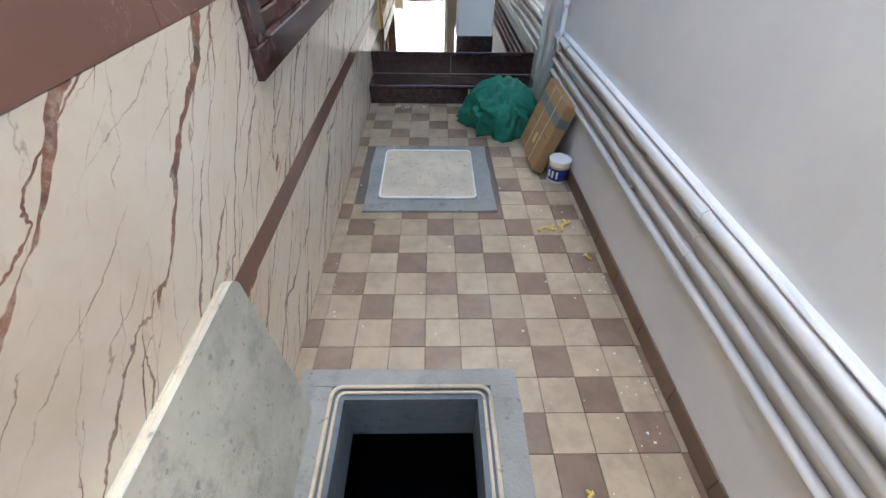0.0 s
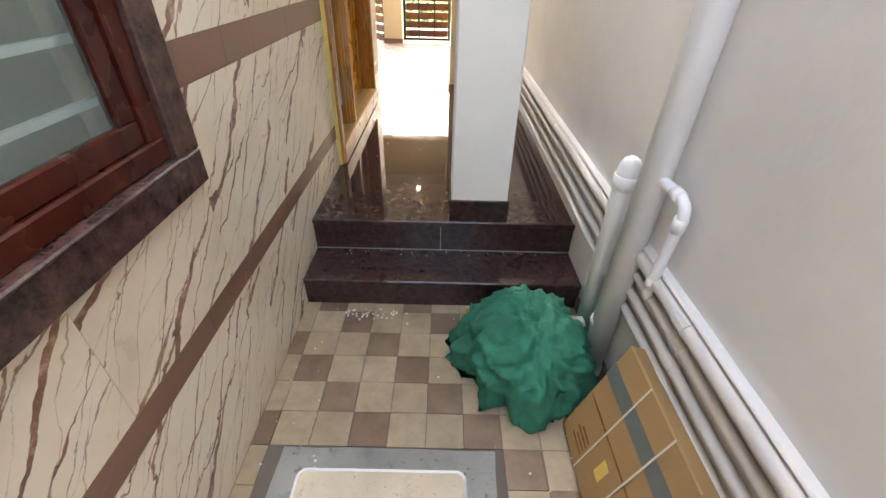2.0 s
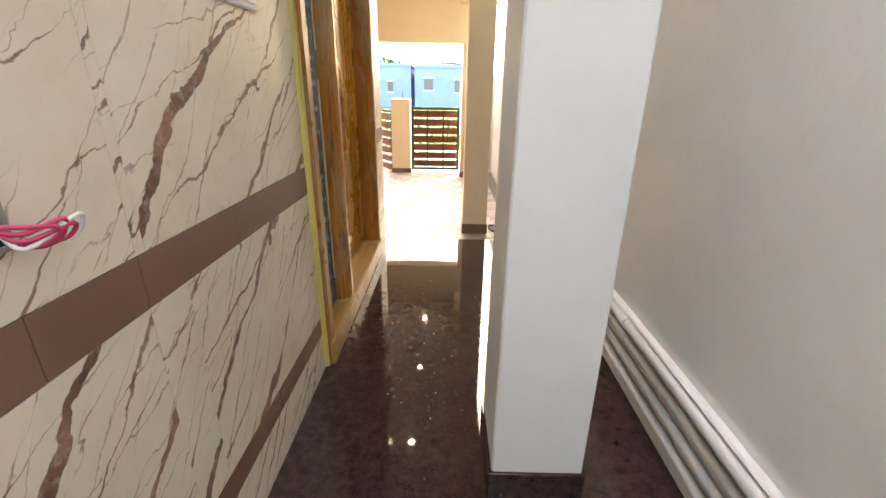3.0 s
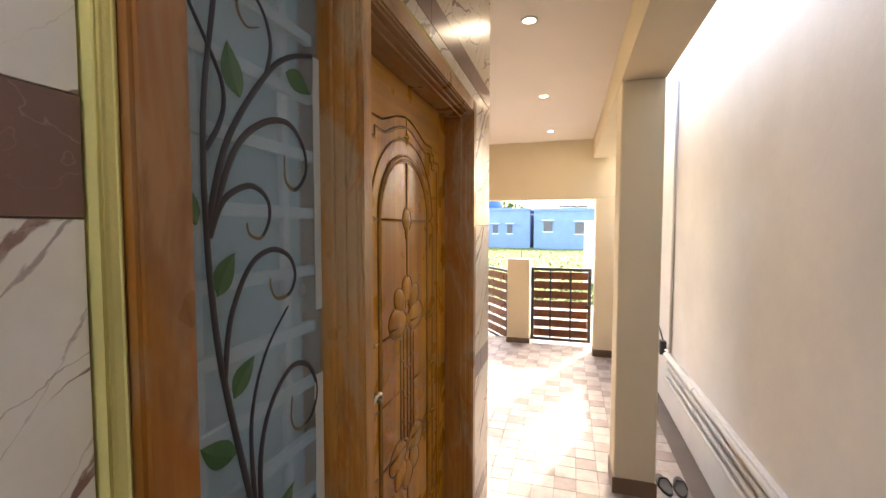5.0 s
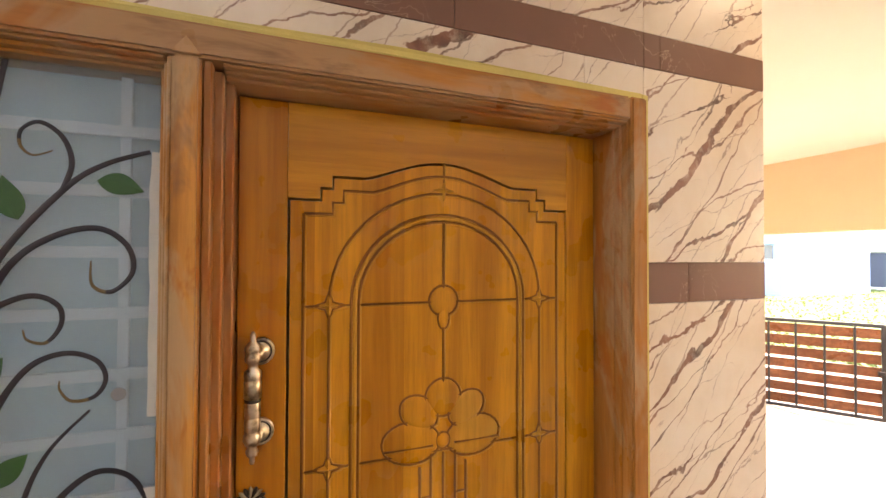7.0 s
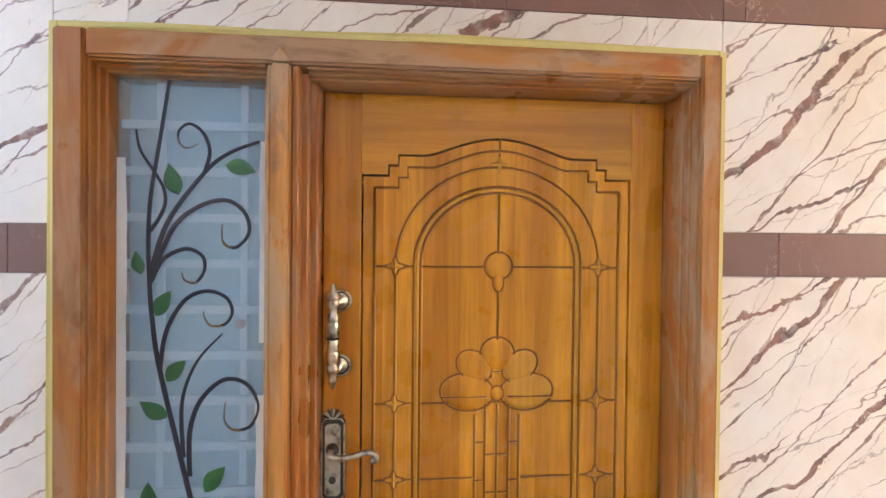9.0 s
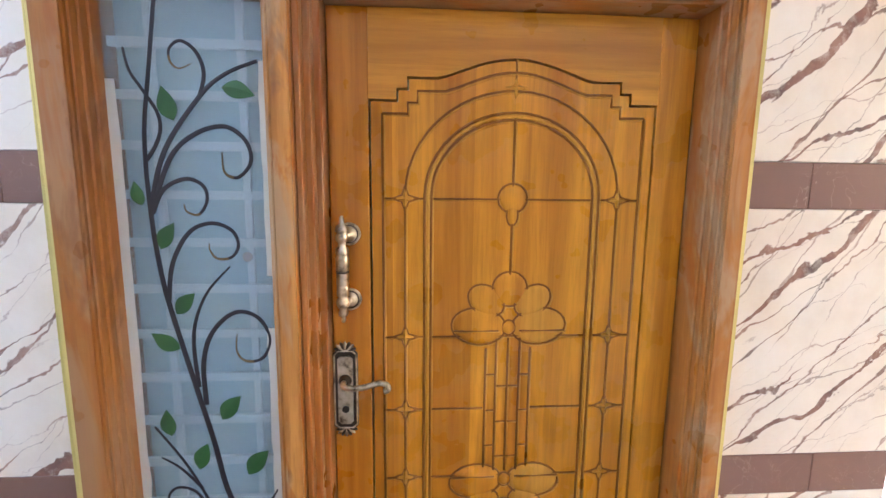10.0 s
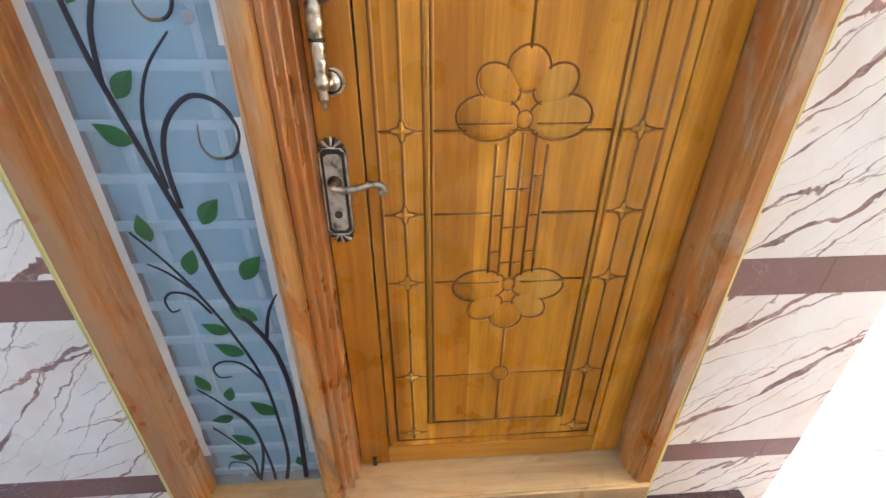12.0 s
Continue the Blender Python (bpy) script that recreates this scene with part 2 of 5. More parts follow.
M_SPECK = plain("white_specks", (0.75, 0.74, 0.70), 0.7)
M_BLUEWALL = painted("blue_facade", (0.20, 0.31, 0.56), 0.7, 0.05)
M_WHITEWALL = painted("white_facade", (0.78, 0.77, 0.74), 0.7, 0.05)
M_SAND = painted("sandy_ground", (0.27, 0.245, 0.215), 0.95, 0.1, 0.6, 12)
M_PANE = plain("dark_pane", (0.10, 0.105, 0.13), 0.2)
M_PLATE_L = tile_mat("porch_tile_light", (0.33, 0.28, 0.26), (0.38, 0.33, 0.31))
M_PLATE_D = tile_mat("porch_tile_dark", (0.20, 0.155, 0.145), (0.24, 0.19, 0.18))


def cloth_mat():
    m = Mat("green_cloth", 0.75)
    v = m.at(world=True)
    c = m.ramp(m.noise(v, 6, 5), [(0.3, (0.008, 0.12, 0.075)), (0.7, (0.015, 0.21, 0.135))])
    s = m.ramp(m.noise(v, 34, 3), [(0.74, 0.0), (0.78, 0.5)])
    m.color(m.mix(s, c, (0.35, 0.5, 0.42))).bump(m.noise(v, 20, 6, 0.65, 2.0), 0.8, 0.012)
    return m.m


def grass_ground():
    m = Mat("grass_ground", 0.95)
    v = m.at(world=True)
    g = m.ramp(m.noise(v, 0.5, 6, 0.7), [(0.3, (0.07, 0.11, 0.02)), (0.55, (0.12, 0.16, 0.035)), (0.75, (0.21, 0.20, 0.09))])
    m.color(g).bump(m.noise(v, 9, 5), 1.0, 0.1)
    return m.m


def frosted():
    m = Mat("frosted_glass", 0.25)
    v = m.at(world=True)
    m.b.inputs["Transmission Weight"].default_value = 0.82
    m.b.inputs["IOR"].default_value = 1.12
    m.color(m.ramp(m.noise(v, 2.5, 3), [(0.3, (0.70, 0.82, 0.86)), (0.7, (0.78, 0.88, 0.90))]))
    return m.m


def clear_glass():
    m = Mat("window_glass", 0.10)
    m.b.inputs["Base Color"].default_value = (0.75, 0.85, 0.82, 1)
    m.b.inputs["Transmission Weight"].default_value = 0.9
    m.b.inputs["IOR"].default_value = 1.25
    return m.m


M_CLOTH, M_GRASS, M_FROST, M_GLASS = cloth_mat(), grass_ground(), frosted(), clear_glass()
M_LAMP = bpy.data.materials.new("lamp_glow")
M_LAMP.use_nodes = True
M_LAMP.node_tree.nodes["Principled BSDF"].inputs["Emission Color"].default_value = (1.0, 0.88, 0.7, 1)
M_LAMP.node_tree.nodes["Principled BSDF"].inputs["Emission Strength"].default_value = 6.0


# ---- mesh helpers ----
def mesh_of(name, bm, mat, smooth=False):
    me = bpy.data.meshes.new(name)
    bmesh.ops.recalc_face_normals(bm, faces=bm.faces[:])
    bm.to_mesh(me)
    bm.free()
    if mat:
        me.materials.append(mat)
    if smooth:
        me.shade_smooth()
    return me


def part(name, bm, material, parent=None, label="", smooth=False):
    ob = new(name, mesh_of(name, bm, material, smooth))
    ob.parent = parent
    return tagged(ob, label)


def thing(name, label, category, at=(0, 0, 0), group="", kind=""):
    ob = new(name)
    ob.location = at
    return tagged(ob, label, category, group, kind)


def solid(name, bm, mat, label, category, group="", kind="", smooth=False):
    return tagged(part(name, bm, mat, None, label, smooth), "", category, group, kind)


def box(x0, x1, y0, y1, z0, z1, bevel=0.0, bm=None, seg=1):
    out = bm or bmesh.new()
    g = bmesh.ops.create_cube(out, size=1)
    vs = g["verts"]
    for v in vs:
        v.co = Vector((x0 + (v.co.x + 0.5) * (x1 - x0), y0 + (v.co.y + 0.5) * (y1 - y0), z0 + (v.co.z + 0.5) * (z1 - z0)))
    if bevel:
        es = list({e for v in vs for e in v.link_edges})
        bmesh.ops.bevel(out, geom=es, offset=bevel, segments=seg, affect="EDGES")
    return out


def tube(points, r, sides=10, bm=None, closed_ends=True, radii=None):
    """A round tube along points."""
    out = bm or bmesh.new()
    pts = [Vector(p) for p in points]
    rings = []
    up = None
    for i, p in enumerate(pts):
        d = (pts[min(i + 1, len(pts) - 1)] - pts[max(i - 1, 0)]).normalized()
        if up is None:
            up = Vector((0, 0, 1)) if abs(d.z) < 0.9 else Vector((0, 1, 0))
        a = d.cross(up).normalized()
        up = a.cross(d).normalized()
        rr = radii[i] if radii else r
        rings.append([out.verts.new(p + rr * (math.cos(2 * math.pi * k / sides) * a + math.sin(2 * math.pi * k / sides) * up)) for k in range(sides)])
    for q, w in zip(rings, rings[1:]):
        for k in range(sides):
            out.faces.new((q[k], q[(k + 1) % sides], w[(k + 1) % sides], w[k]))
    if closed_ends:
        out.faces.new(rings[0][::-1])
        out.faces.new(rings[-1])
    return out


def lathe(profile, sides=24, bm=None, at=(0, 0, 0), axis="z"):
    """A turned body from (radius, height) steps."""
    out = bm or bmesh.new()
    o = Vector(at)
    rings = []
    for r, h in profile:
        ring = []
        for k in range(sides):
            a = 2 * math.pi * k / sides
            p = Vector((r * math.cos(a), r * math.sin(a), h))
            if axis == "x":
                p = Vector((p.z, p.x, p.y))
            ring.append(out.verts.new(o + p))
        rings.append(ring)
    for q, w in zip(rings, rings[1:]):
        for k in range(sides):
            out.faces.new((q[k], q[(k + 1) % sides], w[(k + 1) % sides], w[k]))
    out.faces.new(rings[0][::-1])
    out.faces.new(rings[-1])
    return out


def slab_yz(outline, x0, x1, bm=None):
    """A plate with an outline in y and z, from x0 to x1."""
    out = bm or bmesh.new()
    a = [out.verts.new((x0, y, z)) for y, z in outline]
    b = [out.verts.new((x1, y, z)) for y, z in outline]
    out.faces.new(a)
    out.faces.new(b[::-1])
    n = len(a)
    for k in range(n):
        out.faces.new((a[k], b[k], b[(k + 1) % n], a[(k + 1) % n]))
    return out


def smooth_curve(p, steps=6):
    """Catmull-Rom through points."""
    p = [Vector(q) for q in p]
    out = []
    for i in range(len(p) - 1):
        a, b, c, d = p[max(i - 1, 0)], p[i], p[i + 1], p[min(i + 2, len(p) - 1)]
        for k in range(steps):
            t = k / steps
            out.append(0.5 * (2 * b + (c - a) * t + (2 * a - 5 * b + 4 * c - d) * t * t + (3 * b - a - 3 * c + d) * t ** 3))
    return out + [p[-1]]


# ---- plan ----
WX, RX = -0.65, 0.745          # marble face, right wall face
PLAT, PORCH = 0.34, 0.12       # levels above the alley floor
Y_STEP, Y_PLAT, Y_END, Y_CORNER = 3.575, 3.85, 6.45, 6.565
PITCH, TX, TY = 0.1437, -0.150, 1.50
BANDS = [(0.525, 0.610), (1.195, 1.305), (1.935, 2.045), (2.565, 2.66)]
WIN = (1.35, 3.03, 0.955, 2.42)      # granite surround, y and z
WIN_IN = (1.45, 2.93, 1.050, 2.32)
DOOR = (4.565, 6.071, PLAT, 2.466)   # outer edge of the timber frame


def wall_pieces(y0, y1, z0, z1, holes):
    """Rectangles of y and z that fill a wall around its openings."""
    ys = sorted({y0, y1, *[h for a in holes for h in a[:2] if y0 < h < y1]})
    out = []
    for a, b in zip(ys, ys[1:]):
        spans = [(z0, z1)]
        for h in holes:
            if h[0] <= a + 1e-6 and h[1] >= b - 1e-6:
                spans = [s for lo, hi in spans for s in ((lo, min(hi, h[2])), (max(lo, h[3]), hi)) if s[1] - s[0] > 0.004]
        out += [(a, b, lo, hi) for lo, hi in spans]
    return out


# house wall with window and door openings
bm = bmesh.new()
for a, b, lo, hi in wall_pieces(-1.6, Y_CORNER - 0.012, -0.1, 3.6, [(*WIN_IN[:2], *WIN_IN[2:]), (DOOR[0] + 0.01, DOOR[1] - 0.01, PLAT, DOOR[3] - 0.01)]):
    box(-0.90, WX - 0.012, a, b, lo, hi, bm=bm)
house_wall = solid("wall_west", bm, M_CREAM, "house wall faced with veined cream marble slabs", "wall", kind="structure")
bm = box(-5.2, -0.90, 6.30, Y_CORNER - 0.012, -0.1, 3.6)
solid("wall_front", bm, M_CREAM, "cream plastered front wall of the house", "wall", kind="structure")
# unseen top of the tall part is added height that blocks the sun
bm = box(RX, RX + 0.2, -1.6, 10.05, -0.1, 5.6)
box(RX, RX + 0.2, 10.05, 11.2, -0.1, 1.87, bm=bm)
box(0.43, RX, 11.05, 11.2, -0.1, 1.88, bm=bm)
right_wall = solid("wall_east", bm, M_WALL, "grey-white painted compound wall along the passage", "wall", kind="structure")
bm = box(-0.9, RX, -1.8, -1.6, -0.1, 3.3)
solid("wall_south", bm, M_WALL, "plain grey-white wall closing the passage", "wall", kind="structure")
bm = box(-5.4, -5.2, 6.5, 10.75, -0.1, 3.15)
solid("wall_porch_side", bm, M_CREAM, "cream painted side wall of the porch", "wall", kind="structure")

# rooms behind the window and the door glass
bm = bmesh.new()
for q in ((-2.6, -2.5, 0.5, 6.2, 0, 3.2), (-2.5, -0.91, 0.4, 0.5, 0, 3.2), (-2.5, -0.91, 6.2, 6.29, 0, 3.2), (-2.5, -0.91, 3.9, 4.0, 0, 3.2), (-2.6, -0.91, 0.4, 6.29, -0.05, 0.0), (-2.6, -0.91, 0.4, 6.29, 3.2, 3.25)):
    box(*q, bm=bm)
solid("room_walls", bm, M_PALE, "pale painted rooms behind the window and door", "wall", kind="structure")

# ceiling over platform and porch, with beams
bm = box(-0.66, 0.36, 3.85, Y_CORNER, 3.15, 3.30)
box(-5.2, 0.36, Y_CORNER + 0.001, 10.5, 3.15, 3.30, bm=bm)
solid("ceiling", bm, M_CEIL, "white painted porch ceiling", "ceiling", kind="structure")
bm = box(0.085, 0.355, 3.87, 10.45, 2.88, 3.149)
solid("beam_side", bm, M_CREAM, "cream painted beam over the pillars", "beam", kind="structure")
bm = box(-5.2, 0.41, 10.501, 10.76, 2.33, 3.30)
solid("beam_front", bm, M_CREAM, "deep cream beam along the porch front", "beam", kind="structure")


def pillar(x0, x1, y0, y1, z0, z1, mat, skirt_mat, skirt_h, label):
    p = thing("pillar", label, "pillar", ((x0 + x1) / 2, (y0 + y1) / 2, z0), "pillars", "structure")
    w, d, h = (x1 - x0) / 2, (y1 - y0) / 2, z1 - z0
    part("shaft", box(-w, w, -d, d, 0, h, 0.006), mat, p)
    part("plinth", box(-w - 0.009, w + 0.009, -d - 0.009, d + 0.009, 0, skirt_h, 0.002), skirt_mat, p, "polished skirting")


pillar(0.083, 0.372, 3.862, 4.18, PLAT, 3.149, M_PALE, M_GRANITE, 0.125, "pale painted square pillar with dark granite skirting")
pillar(0.090, 0.350, 7.27, 7.55, PORCH, 2.88, M_CREAM, M_SKIRT, 0.11, "cream painted square pillar with brown tile skirting")
pillar(0.130, 0.410, 10.455, 10.76, PORCH, 2.33, M_CREAM, M_SKIRT, 0.10, "cream painted front pillar with brown tile skirting")

# floors
HATCH = (-0.490, 0.095, 0.300, 0.885)
bm = bmesh.new()
for q in ((-0.662, HATCH[0], -1.6, Y_STEP), (HATCH[1], RX, -1.6, Y_STEP), (HATCH[0], HATCH[1], -1.6, HATCH[2]), (HATCH[0], HATCH[1], HATCH[3], Y_STEP)):
    box(*q, -0.10, -0.006, bm=bm)
floor = solid("floor", bm, M_GROUT, "passage floor of small tan and brown square tiles", "floor", kind="structure")
bm = box(-5.2, RX, Y_CORNER, 11.2, -0.1, PORCH - 0.006)
box(-0.66, RX, Y_END, Y_CORNER, -0.1, PORCH - 0.006, bm=bm)
porch = solid("floor_porch", bm, M_GROUT, "porch floor of grey-brown chequered tiles", "floor", kind="structure")
steps = thing("steps", "two dark polished granite steps up to the landing", "steps", (0, Y_STEP, 0), kind="structure")
part("landing", box(WX, RX, Y_PLAT - Y_STEP, Y_END - Y_STEP, -0.1, PLAT, 0.004), M_GRANITE, steps)
part("tread", box(WX, RX, -0.012, Y_PLAT - Y_STEP, 0.128, 0.158, 0.006), M_GRANITE, steps, "dusty granite tread with a rounded nose")
part("riser", box(WX, RX, 0.0, Y_PLAT - Y_STEP, -0.05, 0.128), M_GRANITE, steps)
part("nosing", box(WX, RX, Y_PLAT - Y_STEP - 0.010, Y_PLAT - Y_STEP - 0.001, PLAT - 0.03, PLAT + 0.001, 0.003), M_GRANITE, steps)
part("joint_line", box(WX, RX, Y_PLAT - Y_STEP - 0.006, Y_PLAT - Y_STEP - 0.001, 0.1585, 0.162), M_CEMENT, steps, "cement smear at the joint")
part("riser_joint", box(0.03, 0.034, Y_PLAT - Y_STEP - 0.0118, Y_PLAT - Y_STEP - 0.0005, 0.16, PLAT - 0.031), M_CEMENT, steps)

# skirting at the foot of the right wall
bm = bmesh.new()
k = -1.58
while k < Y_STEP - 0.05:
    box(RX - 0.010, RX, k, min(k + 0.297, Y_STEP - 0.002), 0.0, 0.085, 0.002, bm=bm)
    k += 0.30
solid("baseboard", bm, M_SKIRT, "brown tile skirting along the wall foot", "skirting", kind="structure")
bm = box(RX - 0.010, RX, Y_PLAT, Y_END, PLAT, PLAT + 0.085, 0.002)
solid("baseboard_landing", bm, M_WALL, "painted skirting above the granite landing", "skirting", kind="structure")


# ---- main door ----
def main_door():
    y0, y1, z0, z1 = 4.565, 6.225, 0.146, 2.490
    d = thing("door_1", "honey teak main door in a worn timber frame with frosted sidelight", "door", (-0.0605, 0.4250, 0.2075), kind="structure")
    d.scale = (0.907, 0.907, 0.907)
    XF, XB = -0.612, -0.86
    J, M0, M1, JR = 4.655, 5.035, 5.165, 6.150
    HEAD, SILL = 2.405, 0.292

    def jamb(a, b, lo, hi, name="jamb", left=True, right=True):
        bm = box(XB, XF, a, b, lo, hi, 0.006, seg=2)
        return part(name, bm, M_FRAME, d)

    jamb(y0, J - 0.018, z0, z1)
    jamb(JR + 0.018, y1, z0, z1)
    jamb(M0 + 0.030, M1 - 0.050, SILL, HEAD + 0.02, "mullion")
    part("mullion_tip", slab_yz([(M0 + 0.031, HEAD + 0.0205), (M1 - 0.051, HEAD + 0.0205), ((M0 + M1) / 2 - 0.010, HEAD + 0.052)], XF - 0.01, XF + 0.004), M_FRAME, d)
    part("head", box(XB, XF - 0.001, J - 0.0175, JR + 0.0175, HEAD + 0.018, z1 - 0.0005, 0.006, seg=2), M_FRAME_H, d)
    part("sill", box(XB, XF + 0.012, y0 + 0.002, y1 - 0.002, z0 + 0.001, SILL, 0.008, seg=2), M_SILL, d, "pale worn timber threshold")
    # stepped mouldings on the inner edges
    for a, s, w, deep in ((J, -1, 0.018, 0.022), (M0, 1, 0.030, 0.022), (M1, -1, 0.050, 0.032), (JR, 1, 0.018, 0.022)):
        for k in range(3):
            e = a + s * w - s * (w / 3 * (k + 1))
            lo, hi = sorted((e, a + s * (w - 0.0005)))
            part("moulding", box(XB + 0.01 + 0.001 * k, XF - 0.012 - deep * k, lo, hi, SILL, HEAD + 0.017 - 0.006 * k, 0.003), M_FRAME, d)
    for a, b in ((J, M0), (M1, JR)):
        for k in range(3):
            part("moulding", box(XB + 0.01, XF - 0.013 - 0.022 * k, a - 0.016, b + 0.016, HEAD + 0.012 - 0.006 * k, HEAD + 0.0178, 0.003), M_FRAME_H, d)
    # filler round the frame
    w = 0.024
    for a, b, lo, hi in ((y0 - w, y0, z0, z1 + w), (y1, y1 + w, z0, z1 + w), (y0, y1, z1, z1 + w)):
        bm = box(WX - 0.03, WX + 0.020, a, b, lo, hi, 0.003)
        bmesh.ops.subdivide_edges(bm, edges=bm.edges[:], cuts=6)
        for v in bm.verts:
            v.co += 0.008 * noise.noise_vector(v.co * 11)
        part("filler", bm, M_YELLOW, d, "rough yellow filler strip")

    # leaf: stiles, rails and a raised stepped panel
    X = -0.745
    L0, L1, LB, LT = 5.168, 6.147, 0.300, 2.402
    C, P0, P1, PB = 5.660, 5.272, 6.046, 0.385
    steps_ = [(-0.388, 2.178), (-0.315, 2.178), (-0.315, 2.207), (-0.287, 2.207), (-0.287, 2.236), (-0.207, 2.236)]
    arch = [(-0.207 + 0.207 * k / 8, 2.236 + 0.052 * math.sin(math.pi / 2 * k / 8) ** 1.2) for k in range(1, 9)]
    half = steps_ + arch

    def outline(inset, low):
        sx = (0.388 - inset) / 0.388
        top = [(C + u * sx, z - inset) for u, z in half]
        top += [(C - u * sx, z - inset) for u, z in half[-2::-1]]
        return top, [(C + 0.388 * sx, low + inset), (C - 0.388 * sx, low + inset)]

    top, low = outline(0, PB)
    part("stile", box(X - 0.04, X, L0, P0, LB, LT, 0.002), M_TEAK, d)
    part("stile", box(X - 0.04, X, P1 + 0.0015, L1, LB, LT, 0.002), M_TEAK, d)
    part("bottom_rail", box(X - 0.04, X - 0.0005, P0 + 0.0005, P1 + 0.001, LB, PB, 0.002), M_TEAK_H, d)
    part("top_rail", slab_yz(top + [(P1 + 0.001, LT), (P0 + 0.0005, LT)], X - 0.04, X - 0.0005), M_TEAK_H, d)
    t2, l2 = outline(0.006, PB)
    panel = part("panel", slab_yz(t2 + l2, X - 0.035, X - 0.002), M_TEAK, d, "carved stepped panel")

    # dark tube stands in for a groove's shade, pale tube for its lit edge
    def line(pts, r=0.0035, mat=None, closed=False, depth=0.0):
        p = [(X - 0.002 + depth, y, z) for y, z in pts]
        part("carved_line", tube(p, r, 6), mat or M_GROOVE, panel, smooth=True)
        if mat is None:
            part("groove_lit_edge", tube([(x - 0.0005, y + 0.0042, z - 0.0042) for x, y, z in p], r * 0.8, 6), M_TEAK2, panel, smooth=True)

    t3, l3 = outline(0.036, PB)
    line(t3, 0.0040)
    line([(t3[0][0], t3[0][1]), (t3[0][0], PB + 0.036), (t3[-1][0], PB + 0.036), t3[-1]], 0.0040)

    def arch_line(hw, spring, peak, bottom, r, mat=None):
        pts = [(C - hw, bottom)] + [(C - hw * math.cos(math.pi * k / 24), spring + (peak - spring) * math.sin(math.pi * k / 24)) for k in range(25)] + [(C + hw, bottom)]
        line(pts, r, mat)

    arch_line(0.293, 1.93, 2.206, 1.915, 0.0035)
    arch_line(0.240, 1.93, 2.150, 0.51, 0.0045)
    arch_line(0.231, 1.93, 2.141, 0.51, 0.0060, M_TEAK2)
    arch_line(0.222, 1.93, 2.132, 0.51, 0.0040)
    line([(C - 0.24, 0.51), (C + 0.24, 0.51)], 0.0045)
    rows = (1.922, 1.535, 1.318, 1.105, 0.735, 0.460)
    for s in (-1, 1):
        line([(C + s * 0.293, 1.93), (C + s * 0.293, 0.43)], 0.0035)
        for z in rows:
            # four-pointed star where the lines cross
            bm = bmesh.new()
            c = bm.verts.new((X + 0.010, C + s * 0.293, z))
            rim = []
            for k in range(8):
                rr = 0.036 if k % 2 == 0 else 0.011
                rim.append(bm.verts.new((X - 0.003, C + s * 0.293 + rr * math.cos(k * math.pi / 4), z + rr * math.sin(k * math.pi / 4))))
            for k in range(8):
                bm.faces.new((c, rim[k], rim[(k + 1) % 8]))
            part("carved_star", bm, M_TEAK2, panel)
            line([(C + s * 0.293 + (0.038 if k % 2 == 0 else 0.013) * math.cos(k * math.pi / 4), z + (0.038 if k % 2 == 0 else 0.013) * math.sin(k * math.pi / 4)) for k in range(9)], 0.0028)
            line([(C + s * 0.352, z), (C + s * 0.243, z)], 0.003)
    bm = bmesh.new()
    c = bm.verts.new((X + 0.010, C, 2.215))
    rim = [bm.verts.new((X - 0.003, C + r_ * math.cos(k * math.pi / 4), 2.215 + r_ * math.sin(k * math.pi / 4))) for k, r_ in enumerate((0.034, 0.011) * 4)]
    for k in range(8):
        bm.faces.new((c, rim[k], rim[(k + 1) % 8]))
    part("carved_star", bm, M_TEAK2, panel)
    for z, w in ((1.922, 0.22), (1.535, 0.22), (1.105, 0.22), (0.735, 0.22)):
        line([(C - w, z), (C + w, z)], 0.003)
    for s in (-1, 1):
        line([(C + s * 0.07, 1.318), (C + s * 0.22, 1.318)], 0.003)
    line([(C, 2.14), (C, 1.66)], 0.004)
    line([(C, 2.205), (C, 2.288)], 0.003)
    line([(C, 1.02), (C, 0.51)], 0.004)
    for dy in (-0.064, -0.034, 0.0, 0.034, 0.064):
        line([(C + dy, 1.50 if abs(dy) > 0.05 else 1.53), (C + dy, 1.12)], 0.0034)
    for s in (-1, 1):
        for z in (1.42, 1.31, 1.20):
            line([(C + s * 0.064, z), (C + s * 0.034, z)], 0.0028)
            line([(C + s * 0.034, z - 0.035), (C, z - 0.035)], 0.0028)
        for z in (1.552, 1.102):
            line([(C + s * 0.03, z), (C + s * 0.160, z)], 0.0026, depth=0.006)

    def petal(cy, cz, ry, rz, turn=0.0):
        bm = bmesh.new()
        bmesh.ops.create_uvsphere(bm, u_segments=18, v_segments=8, radius=1)
        for v in bm.verts:
            y, z = v.co.x * ry, v.co.y * rz
            ca, sa = math.cos(turn), math.sin(turn)
            v.co = Vector((X - 0.004 + v.co.z * 0.010, cy + ca * y - sa * z, cz + sa * y + ca * z))
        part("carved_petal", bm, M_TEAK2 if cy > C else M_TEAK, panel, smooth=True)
        rim = []
        for k in range(25):
            a = 2 * math.pi * k / 24
            y, z = ry * math.cos(a), rz * math.sin(a)
            rim.append((cy + math.cos(turn) * y - math.sin(turn) * z, cz + math.sin(turn) * y + math.cos(turn) * z))
        line(rim, 0.0032)

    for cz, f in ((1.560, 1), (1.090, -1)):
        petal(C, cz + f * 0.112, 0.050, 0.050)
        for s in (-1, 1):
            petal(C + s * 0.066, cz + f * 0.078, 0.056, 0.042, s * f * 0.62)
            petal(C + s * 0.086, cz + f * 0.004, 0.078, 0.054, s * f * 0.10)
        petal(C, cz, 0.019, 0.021)
